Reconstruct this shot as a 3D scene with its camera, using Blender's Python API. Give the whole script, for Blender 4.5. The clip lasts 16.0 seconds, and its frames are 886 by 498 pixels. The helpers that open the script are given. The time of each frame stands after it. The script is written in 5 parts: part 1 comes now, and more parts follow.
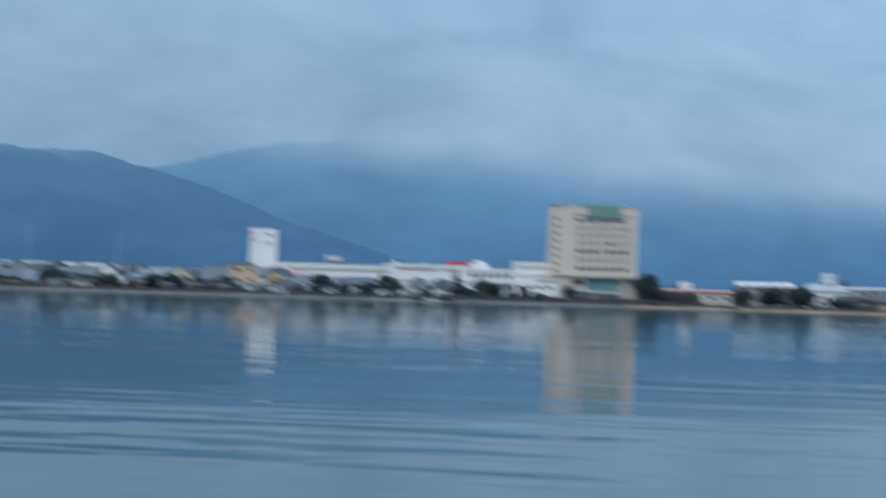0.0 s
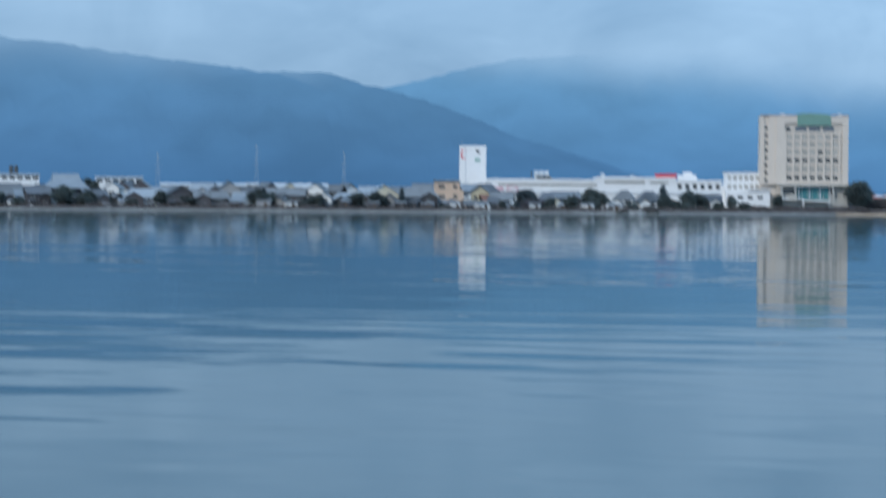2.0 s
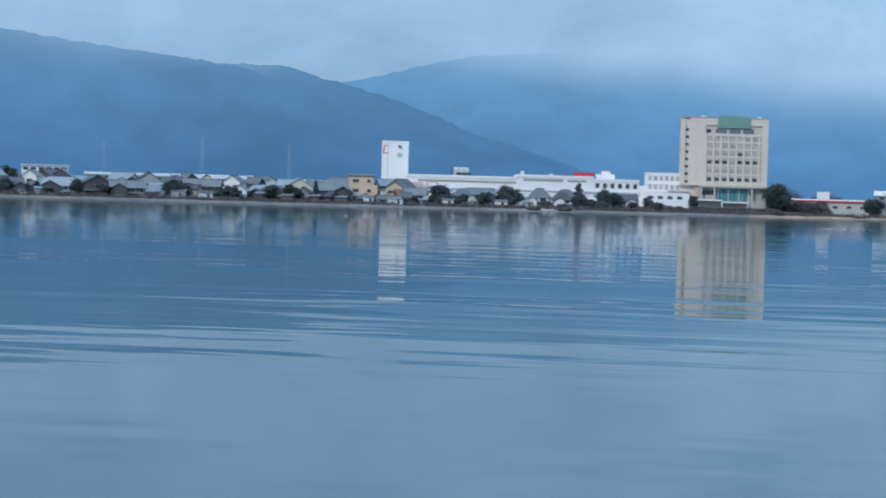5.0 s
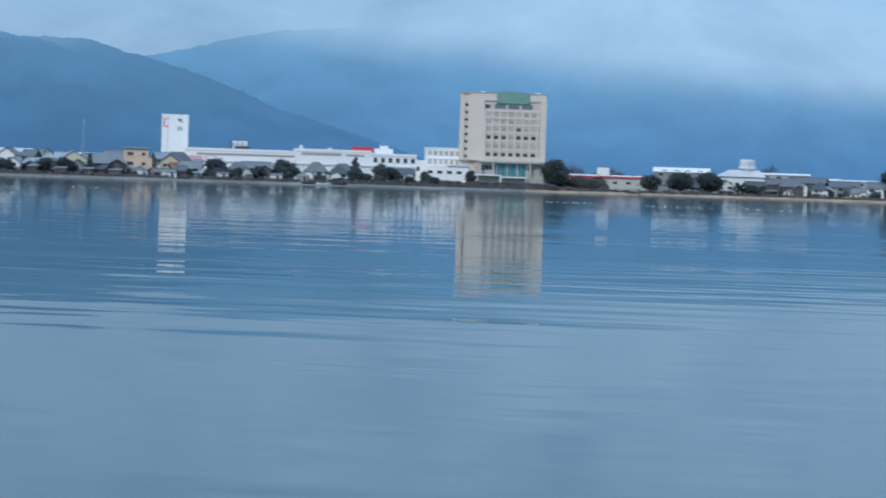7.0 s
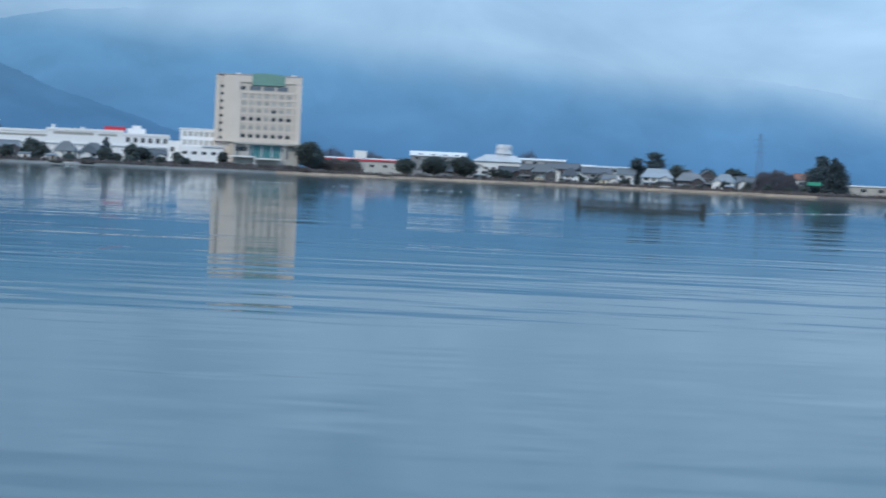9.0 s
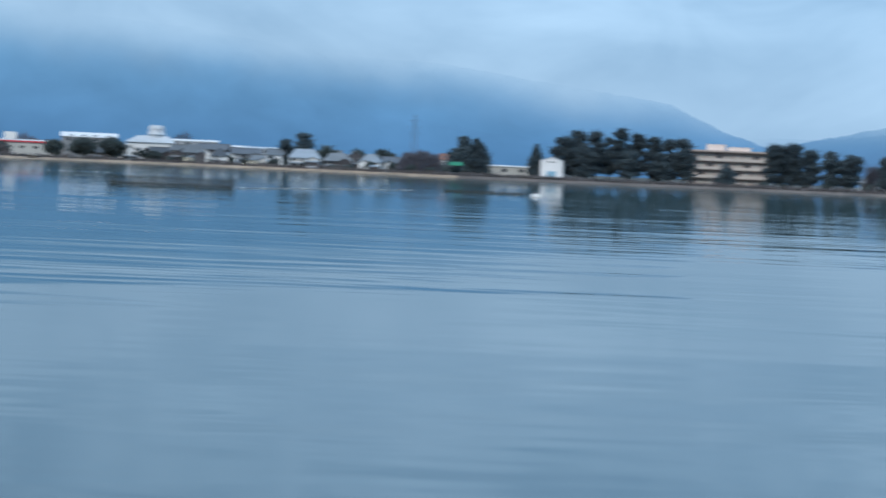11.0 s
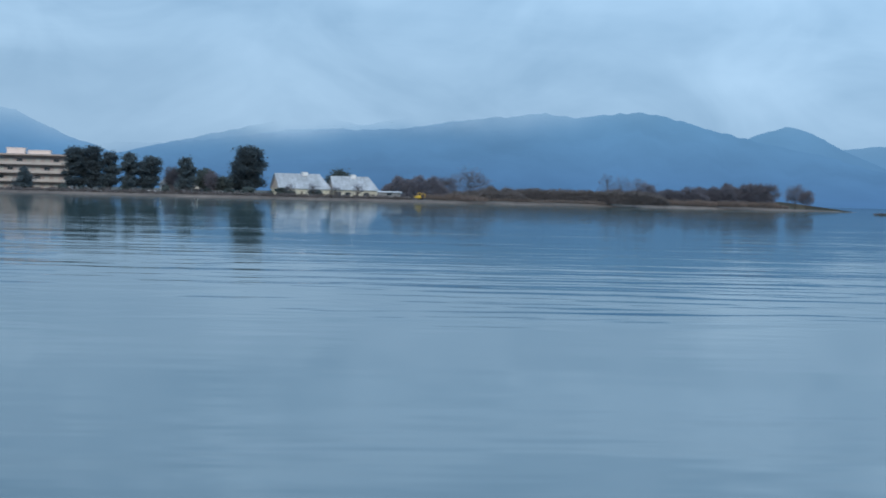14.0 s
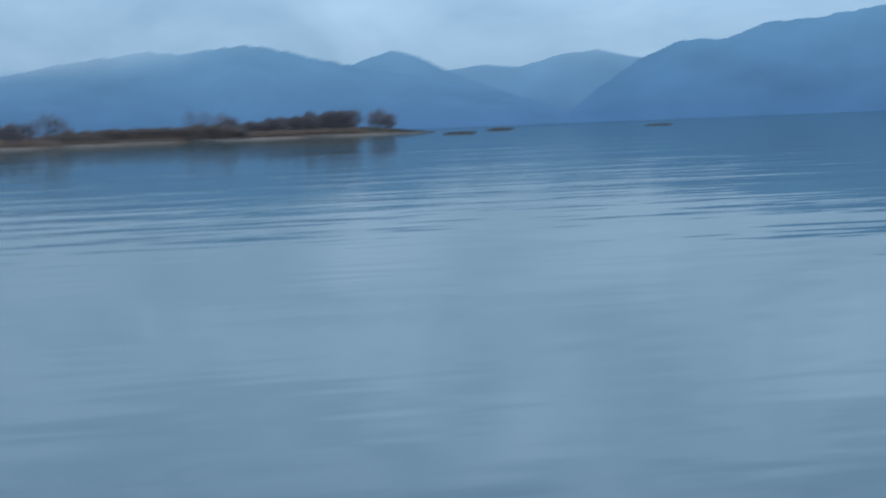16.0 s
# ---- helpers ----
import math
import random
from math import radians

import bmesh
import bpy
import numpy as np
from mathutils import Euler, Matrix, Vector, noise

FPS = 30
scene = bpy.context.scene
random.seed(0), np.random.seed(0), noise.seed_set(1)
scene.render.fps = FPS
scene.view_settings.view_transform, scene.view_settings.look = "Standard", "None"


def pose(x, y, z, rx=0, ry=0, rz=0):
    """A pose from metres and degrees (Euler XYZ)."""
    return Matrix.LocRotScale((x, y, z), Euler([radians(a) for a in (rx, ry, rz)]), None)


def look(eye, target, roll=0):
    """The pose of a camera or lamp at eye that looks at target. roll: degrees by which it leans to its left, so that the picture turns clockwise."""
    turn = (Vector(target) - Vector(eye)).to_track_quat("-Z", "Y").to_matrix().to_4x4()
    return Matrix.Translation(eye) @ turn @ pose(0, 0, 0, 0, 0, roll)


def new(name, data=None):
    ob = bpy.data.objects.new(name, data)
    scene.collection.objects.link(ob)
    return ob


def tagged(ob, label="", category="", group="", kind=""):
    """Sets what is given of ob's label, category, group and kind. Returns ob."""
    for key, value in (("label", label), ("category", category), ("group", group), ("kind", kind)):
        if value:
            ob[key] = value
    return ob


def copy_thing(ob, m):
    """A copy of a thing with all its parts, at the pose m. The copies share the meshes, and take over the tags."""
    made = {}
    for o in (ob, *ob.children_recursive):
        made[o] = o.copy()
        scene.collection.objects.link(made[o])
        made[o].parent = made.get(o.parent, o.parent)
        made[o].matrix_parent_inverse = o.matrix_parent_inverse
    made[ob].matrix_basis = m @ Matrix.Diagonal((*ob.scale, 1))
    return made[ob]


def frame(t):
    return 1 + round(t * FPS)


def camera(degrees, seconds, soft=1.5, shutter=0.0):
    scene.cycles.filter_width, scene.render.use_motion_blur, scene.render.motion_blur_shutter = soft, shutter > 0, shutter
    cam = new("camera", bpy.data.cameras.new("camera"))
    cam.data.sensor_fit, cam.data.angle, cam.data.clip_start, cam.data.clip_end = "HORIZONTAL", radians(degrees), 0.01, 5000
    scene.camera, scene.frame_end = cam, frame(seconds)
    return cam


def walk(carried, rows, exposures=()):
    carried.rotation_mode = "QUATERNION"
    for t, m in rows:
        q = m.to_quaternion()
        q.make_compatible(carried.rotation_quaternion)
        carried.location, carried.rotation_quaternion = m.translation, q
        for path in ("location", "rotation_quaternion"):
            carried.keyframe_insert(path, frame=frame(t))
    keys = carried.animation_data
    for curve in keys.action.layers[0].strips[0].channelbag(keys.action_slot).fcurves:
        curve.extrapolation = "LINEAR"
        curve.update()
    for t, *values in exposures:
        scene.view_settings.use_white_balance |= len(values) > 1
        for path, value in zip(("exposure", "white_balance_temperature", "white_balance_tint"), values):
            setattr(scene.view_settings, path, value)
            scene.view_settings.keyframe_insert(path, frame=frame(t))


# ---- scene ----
ROWS = (
    (0.0, -64.03, 19.11, -9.574, 0.924, 1.823), (0.1, -63.23, 18.87, -10.450, 1.150, 1.718), (0.2, -62.43, 18.63, -10.765, 0.827, 1.612),
    (0.3, -61.63, 18.38, -10.533, 0.264, 1.507), (0.4, -60.83, 18.14, -10.129, -0.385, 1.401), (0.5, -60.03, 17.90, -9.896, -0.862, 1.296),
    (0.6, -59.23, 17.66, -9.618, -1.180, 1.229), (0.7, -58.43, 17.42, -9.483, -1.098, 1.163), (0.8, -57.63, 17.17, -9.806, -0.959, 1.096),
    (0.9, -56.83, 16.93, -10.185, -0.821, 1.030), (1.0, -56.03, 16.69, -10.650, -0.596, 0.963), (1.1, -55.23, 16.45, -11.233, -0.445, 0.786),
    (1.2, -54.43, 16.21, -11.730, -0.152, 0.610), (1.3, -53.63, 15.96, -12.314, -0.001, 0.433), (1.4, -52.83, 15.72, -12.897, 0.150, 0.257),
    (1.5, -52.03, 15.48, -13.194, 0.015, 0.080), (1.8, -49.62, 14.76, -14.379, -0.355, 0.308), (1.9, -48.82, 14.52, -14.457, -0.565, 0.384),
    (2.0, -48.02, 14.28, -14.477, -0.889, 0.460), (2.1, -47.22, 14.04, -14.317, -1.318, 0.438), (2.2, -46.42, 13.80, -14.328, -1.547, 0.416),
    (2.3, -45.62, 13.55, -14.596, -1.605, 0.394), (2.4, -44.82, 13.31, -15.035, -1.348, 0.372), (2.5, -44.02, 13.07, -15.189, -0.949, 0.350),
    (2.6, -43.22, 12.83, -15.246, -0.524, 0.482), (2.7, -42.42, 12.59, -15.160, -0.413, 0.614), (2.8, -41.62, 12.35, -15.103, -0.359, 0.747),
    (2.9, -40.82, 12.11, -15.075, -0.162, 0.879), (3.0, -40.02, 11.87, -15.046, -0.165, 1.011), (3.1, -39.22, 11.63, -14.967, -0.108, 1.011),
    (3.2, -38.42, 11.39, -14.917, -0.165, 1.011), (5.3, -21.61, 6.38, -13.497, -1.141, 1.745), (5.5, -20.01, 5.90, -13.147, -1.260, 1.769),
    (6.0, -16.01, 4.72, -11.980, -1.350, 1.550), (6.5, -12.01, 3.53, -10.864, -1.177, 1.752), (7.0, -8.01, 2.35, -10.042, -1.354, 1.891),
    (7.5, -4.00, 1.18, -9.169, -1.440, 2.076), (8.0, 0.00, 0.00, -8.227, -1.604, 2.093), (10.3, 18.41, -5.38, -2.277, -1.298, 2.265),
    (10.5, 20.01, -5.84, -1.768, -1.304, 1.983), (11.0, 24.02, -7.00, 0.713, -1.597, 2.488), (11.5, 28.02, -8.16, 2.821, -1.232, 2.551),
    (12.0, 32.02, -9.32, 5.100, -1.212, 2.552), (12.5, 36.03, -10.47, 7.372, -1.044, 2.698), (13.0, 40.03, -11.62, 9.527, -1.256, 3.134),
    (13.1, 40.83, -11.85, 10.014, -1.325, 2.882), (13.2, 41.63, -12.08, 10.529, -1.395, 2.629), (13.3, 42.43, -12.31, 10.959, -1.436, 2.377),
    (13.4, 43.23, -12.54, 11.389, -1.420, 2.124), (13.5, 44.03, -12.77, 11.876, -1.432, 1.872), (13.6, 44.83, -13.00, 12.512, -1.423, 1.787),
    (13.7, 45.63, -13.23, 12.977, -1.329, 1.703), (13.8, 46.44, -13.45, 13.385, -1.178, 1.618), (13.9, 47.24, -13.68, 13.536, -1.112, 1.534),
    (14.0, 48.04, -13.91, 13.572, -1.075, 1.449), (14.1, 48.84, -14.14, 13.874, -1.212, 1.414), (14.2, 49.64, -14.37, 14.204, -1.292, 1.379),
    (14.3, 50.44, -14.60, 14.820, -1.315, 1.343), (14.4, 51.24, -14.83, 15.465, -1.394, 1.308), (14.5, 52.04, -15.06, 16.052, -1.560, 1.273),
    (14.6, 52.84, -15.29, 16.667, -1.634, 1.292), (14.7, 53.64, -15.52, 17.054, -1.650, 1.311), (14.8, 54.44, -15.74, 17.554, -1.495, 1.329),
    (14.9, 55.24, -15.97, 17.941, -1.255, 1.348), (15.0, 56.04, -16.20, 18.413, -1.157, 1.367), (15.1, 56.84, -16.43, 18.597, -1.143, 1.099),
    (15.2, 57.64, -16.66, 18.610, -1.157, 0.831), (15.3, 58.45, -16.88, 19.023, -1.171, 0.562), (15.4, 59.25, -17.11, 19.379, -1.328, 0.294),
    (15.5, 60.05, -17.34, 19.735, -1.371, 0.026), (15.6, 60.85, -17.57, 20.029, -1.355, -0.430), (15.7, 61.65, -17.79, 20.179, -1.653, -0.886),
    (15.8, 62.45, -18.02, 20.587, -2.208, -1.341), (15.9, 63.25, -18.24, 20.681, -2.592, -1.797), (16.0, 64.05, -18.47, 21.146, -2.490, -2.253))
EYE_Z = 2.86


def heading(x, y, bearing, pitch, roll):
    """The camera's pose from its place, compass bearing, pitch and roll in degrees."""
    b, p = radians(bearing), radians(pitch)
    aim = Vector((math.sin(b) * math.cos(p), math.cos(b) * math.cos(p), math.sin(p)))
    eye = Vector((x, y, EYE_Z))
    return look(eye, eye + 100 * aim, roll)


cam = camera(17.823, 16.0, soft=1.8, shutter=0.65)
walk(cam, [(t, heading(x, y, b, p, r)) for t, x, y, b, p, r in ROWS],
     [(0.0, -0.34, 6340, 10), (1.0, -0.34, 6260, 10), (1.5, -0.28, 6220, 10), (2.5, 0.06, 6190, 10), (3.0, 0.06, 6220, 10), (5.5, -0.04, 6160, 10), (6.5, -0.02, 6160, 10),
      (8.0, -0.02, 6190, 10), (10.5, 0.00, 6340, 10), (11.5, 0.03, 6390, 10), (12.5, -0.21, 6390, 10), (13.5, -0.06, 6470, 10), (14.5, -0.22, 6430, 10),
      (16.0, -0.20, 6480, 10)])

# ---- light ----
world = bpy.data.worlds.new("overcast_sky")
scene.world = world
world.use_nodes = True
wn, wl = world.node_tree.nodes, world.node_tree.links
wn.clear()


def wnode(kind, **inputs):
    n = wn.new(kind)
    for key, value in inputs.items():
        n.inputs[key].default_value = value
    return n


sky = wnode("ShaderNodeTexSky")
sky.sky_type, sky.sun_disc, sky.sun_elevation, sky.sun_rotation = "NISHITA", False, radians(38), radians(200)
coord = wnode("ShaderNodeTexCoord")
mapping = wnode("ShaderNodeMapping", Scale=(6.0, 6.0, 19.0))
wl.new(coord.outputs["Generated"], mapping.inputs["Vector"])
cloud = wnode("ShaderNodeTexNoise", Scale=1.5, Detail=5.0, Roughness=0.52, Distortion=0.5)
wl.new(mapping.outputs[0], cloud.inputs["Vector"])
# broken rolls within the cloud deck
rolls_map = wnode("ShaderNodeMapping", Scale=(15.0, 15.0, 27.0), Location=(3.1, 0.7, 1.9))
wl.new(coord.outputs["Generated"], rolls_map.inputs["Vector"])
rolls = wnode("ShaderNodeTexNoise", Scale=1.0, Detail=4.0, Roughness=0.55, Distortion=0.9)
wl.new(rolls_map.outputs[0], rolls.inputs["Vector"])
deck = wnode("ShaderNodeMixRGB", Fac=0.5)
wl.new(cloud.outputs["Fac"], deck.inputs["Color1"])
wl.new(rolls.outputs["Fac"], deck.inputs["Color2"])
ramp = wnode("ShaderNodeValToRGB")
wl.new(deck.outputs[0], ramp.inputs[0])
ramp.color_ramp.elements[0].position, ramp.color_ramp.elements[0].color = 0.32, (0.245, 0.435, 0.665, 1)
ramp.color_ramp.elements[1].position, ramp.color_ramp.elements[1].color = 0.70, (0.43, 0.665, 0.925, 1)
dim = wnode("ShaderNodeMixRGB", Fac=1.0, Color2=(0.08, 0.08, 0.08, 1))
dim.blend_type = "MULTIPLY"
wl.new(sky.outputs[0], dim.inputs["Color1"])
mixed = wnode("ShaderNodeMixRGB", Fac=0.9)
wl.new(dim.outputs[0], mixed.inputs["Color1"])
wl.new(ramp.outputs[0], mixed.inputs["Color2"])
back = wnode("ShaderNodeBackground", Strength=1.0)
wl.new(mixed.outputs[0], back.inputs["Color"])
# the cloud is thinner towards the east
side = wnode("ShaderNodeSeparateXYZ")
wl.new(coord.outputs["Generated"], side.inputs[0])
thin_cloud = wnode("ShaderNodeMapRange")
for key, value in (("From Min", -0.35), ("From Max", 0.45), ("To Min", 0.955), ("To Max", 1.30)):
    thin_cloud.inputs[key].default_value = value
wl.new(side.outputs["X"], thin_cloud.inputs["Value"])
# and heavier low down, towards the horizon
low_cloud = wnode("ShaderNodeMapRange")
for key, value in (("From Min", 0.015), ("From Max", 0.10), ("To Min", 0.86), ("To Max", 1.06)):
    low_cloud.inputs[key].default_value = value
wl.new(side.outputs["Z"], low_cloud.inputs["Value"])
strength = wnode("ShaderNodeMath")
strength.operation = "MULTIPLY"
wl.new(thin_cloud.outputs[0], strength.inputs[0])
wl.new(low_cloud.outputs[0], strength.inputs[1])
wl.new(strength.outputs[0], back.inputs["Strength"])
wout = wnode("ShaderNodeOutputWorld")
wl.new(back.outputs[0], wout.inputs[0])

sun = bpy.data.lights.new("sun", "SUN")
sun.energy, sun.angle, sun.color = 2.0, radians(14), (1.0, 0.95, 0.88)
new("sun", sun).matrix_world = look((0, 0, 0), (0.28, 0.74, -0.62))


# ---- materials ----
def material(name, color, rough=0.7, vary=0.2, scale=0.6, fine=6.0, bump=0.0, metal=0.0, per_object=0.0, ior=1.45):
    """A surface with stains at one scale, grain at another and a little relief."""
    m = bpy.data.materials.new(name)
    m.use_nodes = True
    n, l = m.node_tree.nodes, m.node_tree.links
    bsdf = n["Principled BSDF"]
    bsdf.inputs["Roughness"].default_value, bsdf.inputs["Metallic"].default_value = rough, metal
    bsdf.inputs["IOR"].default_value = ior
    geo = n.new("ShaderNodeNewGeometry")
    big, small = n.new("ShaderNodeTexNoise"), n.new("ShaderNodeTexNoise")
    big.inputs["Scale"].default_value, big.inputs["Detail"].default_value = scale, 4.0
    small.inputs["Scale"].default_value, small.inputs["Detail"].default_value = fine, 3.0
    for tex in (big, small):
        l.new(geo.outputs["Position"], tex.inputs["Vector"])
    add = n.new("ShaderNodeMath")
    add.operation = "ADD"
    l.new(big.outputs["Fac"], add.inputs[0])
    l.new(small.outputs["Fac"], add.inputs[1])
    span = n.new("ShaderNodeMapRange")
    span.inputs["From Min"].default_value, span.inputs["From Max"].default_value = 0.6, 1.4
    span.inputs["To Min"].default_value, span.inputs["To Max"].default_value = 1 - vary, 1 + vary
    l.new(add.outputs[0], span.inputs["Value"])
    value = span.outputs[0]
    if per_object:
        info = n.new("ShaderNodeObjectInfo")
        rnd = n.new("ShaderNodeMapRange")
        rnd.inputs["To Min"].default_value, rnd.inputs["To Max"].default_value = 1 - per_object, 1 + per_object
        l.new(info.outputs["Random"], rnd.inputs["Value"])
        times = n.new("ShaderNodeMath")
        times.operation = "MULTIPLY"
        l.new(value, times.inputs[0])
        l.new(rnd.outputs[0], times.inputs[1])
        value = times.outputs[0]
    scaled = n.new("ShaderNodeVectorMath")
    scaled.operation = "SCALE"
    scaled.inputs[0].default_value = color
    l.new(value, scaled.inputs["Scale"])
    l.new(scaled.outputs[0], bsdf.inputs["Base Color"])
    if bump:
        b = n.new("ShaderNodeBump")
        b.inputs["Strength"].default_value, b.inputs["Distance"].default_value = 0.6, bump
        l.new(small.outputs["Fac"], b.inputs["Height"])
        l.new(b.outputs[0], bsdf.inputs["Normal"])
    return m


def leafy(m, color):
    """Lets part of the light through thin leaves."""
    n, l = m.node_tree.nodes, m.node_tree.links
    thin = n.new("ShaderNodeBsdfTranslucent")
    thin.inputs["Color"].default_value = (*color, 1)
    mix = n.new("ShaderNodeMixShader")
    mix.inputs[0].default_value = 0.5
    l.new(n["Principled BSDF"].outputs[0], mix.inputs[1])
    l.new(thin.outputs[0], mix.inputs[2])
    l.new(mix.outputs[0], n["Material Output"].inputs[0])
    return m


def hazy_hill_material(name, low, high, top, fade, drift=0.0, across=0.0, forest=(0.03, 0.06, 0.07), glow=1.0, thicker=0.0):
    """Far wooded slopes with the blue air's haze painted as glow; crests turn transparent for cloud above the height
    fade, which drifts with x.
    """
    m = bpy.data.materials.new(name)
    m.use_nodes = True
    n, l = m.node_tree.nodes, m.node_tree.links
    n.clear()
    geo = n.new("ShaderNodeNewGeometry")
    xyz = n.new("ShaderNodeSeparateXYZ")
    l.new(geo.outputs["Position"], xyz.inputs[0])
    wood = n.new("ShaderNodeTexNoise")
    wood.inputs["Scale"].default_value, wood.inputs["Detail"].default_value = 0.009, 9.0
    l.new(geo.outputs["Position"], wood.inputs["Vector"])
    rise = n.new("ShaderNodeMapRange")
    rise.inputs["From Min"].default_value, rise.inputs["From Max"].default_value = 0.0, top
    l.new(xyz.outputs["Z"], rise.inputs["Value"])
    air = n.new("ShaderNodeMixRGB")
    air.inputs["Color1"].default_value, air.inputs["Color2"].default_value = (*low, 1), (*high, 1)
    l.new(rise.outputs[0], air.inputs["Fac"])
    # folds of the slope: relief shading and haze painted as broad glow bands leaning down the hill
    lean = n.new("ShaderNodeMapping")
    lean.inputs["Scale"].default_value, lean.inputs["Rotation"].default_value = (1.0, 0.4, 1.5), (0, radians(38), 0)
    l.new(geo.outputs["Position"], lean.inputs["Vector"])
    fold = n.new("ShaderNodeTexNoise")
    fold.inputs["Scale"].default_value, fold.inputs["Detail"].default_value = 0.0042, 4.0
    fold.inputs["Distortion"].default_value = 0.6
    l.new(lean.outputs[0], fold.inputs["Vector"])
    both_scales = n.new("ShaderNodeMixRGB")
    both_scales.inputs["Fac"].default_value = 0.62
    l.new(wood.outputs["Fac"], both_scales.inputs["Color1"])
    l.new(fold.outputs["Fac"], both_scales.inputs["Color2"])
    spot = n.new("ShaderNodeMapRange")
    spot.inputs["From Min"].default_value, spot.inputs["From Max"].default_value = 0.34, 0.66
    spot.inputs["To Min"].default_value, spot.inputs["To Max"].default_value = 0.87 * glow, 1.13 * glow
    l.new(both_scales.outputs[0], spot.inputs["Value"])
    # painted haze: the glow grows towards the east by the share thicker over two kilometres
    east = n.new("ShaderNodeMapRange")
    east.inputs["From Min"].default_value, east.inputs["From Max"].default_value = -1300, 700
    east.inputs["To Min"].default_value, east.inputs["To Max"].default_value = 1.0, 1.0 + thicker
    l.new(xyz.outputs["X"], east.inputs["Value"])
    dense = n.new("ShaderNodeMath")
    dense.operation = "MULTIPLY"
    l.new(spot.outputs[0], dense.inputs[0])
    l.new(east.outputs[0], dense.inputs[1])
    # stands in for haze: the slope itself glows in the blue of the air
    air_glow = n.new("ShaderNodeEmission")
    l.new(air.outputs[0], air_glow.inputs["Color"])
    l.new(dense.outputs[0], air_glow.inputs["Strength"])
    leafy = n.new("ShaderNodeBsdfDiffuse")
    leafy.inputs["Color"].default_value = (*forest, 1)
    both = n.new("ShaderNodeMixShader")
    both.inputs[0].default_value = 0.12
    l.new(air_glow.outputs[0], both.inputs[1])
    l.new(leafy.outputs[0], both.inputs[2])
    # low cloud imitated: crests fade to transparent by height, x and noise
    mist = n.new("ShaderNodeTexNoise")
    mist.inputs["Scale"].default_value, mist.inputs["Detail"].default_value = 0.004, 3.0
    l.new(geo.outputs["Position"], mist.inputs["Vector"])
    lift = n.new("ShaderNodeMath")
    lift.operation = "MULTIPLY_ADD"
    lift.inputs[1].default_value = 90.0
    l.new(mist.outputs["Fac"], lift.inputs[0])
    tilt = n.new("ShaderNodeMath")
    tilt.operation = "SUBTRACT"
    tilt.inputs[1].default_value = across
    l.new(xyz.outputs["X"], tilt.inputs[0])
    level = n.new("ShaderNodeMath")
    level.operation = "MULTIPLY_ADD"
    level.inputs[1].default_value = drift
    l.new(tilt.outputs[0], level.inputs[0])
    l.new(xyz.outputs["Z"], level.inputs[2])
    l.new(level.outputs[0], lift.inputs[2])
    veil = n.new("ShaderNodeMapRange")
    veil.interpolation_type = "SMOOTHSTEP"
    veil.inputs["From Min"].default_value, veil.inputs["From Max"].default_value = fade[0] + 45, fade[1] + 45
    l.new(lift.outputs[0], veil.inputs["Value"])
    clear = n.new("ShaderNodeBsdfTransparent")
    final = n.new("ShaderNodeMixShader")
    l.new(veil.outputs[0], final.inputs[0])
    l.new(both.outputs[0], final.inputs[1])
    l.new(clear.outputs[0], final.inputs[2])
    out = n.new("ShaderNodeOutputMaterial")
    l.new(final.outputs[0], out.inputs[0])
    return m


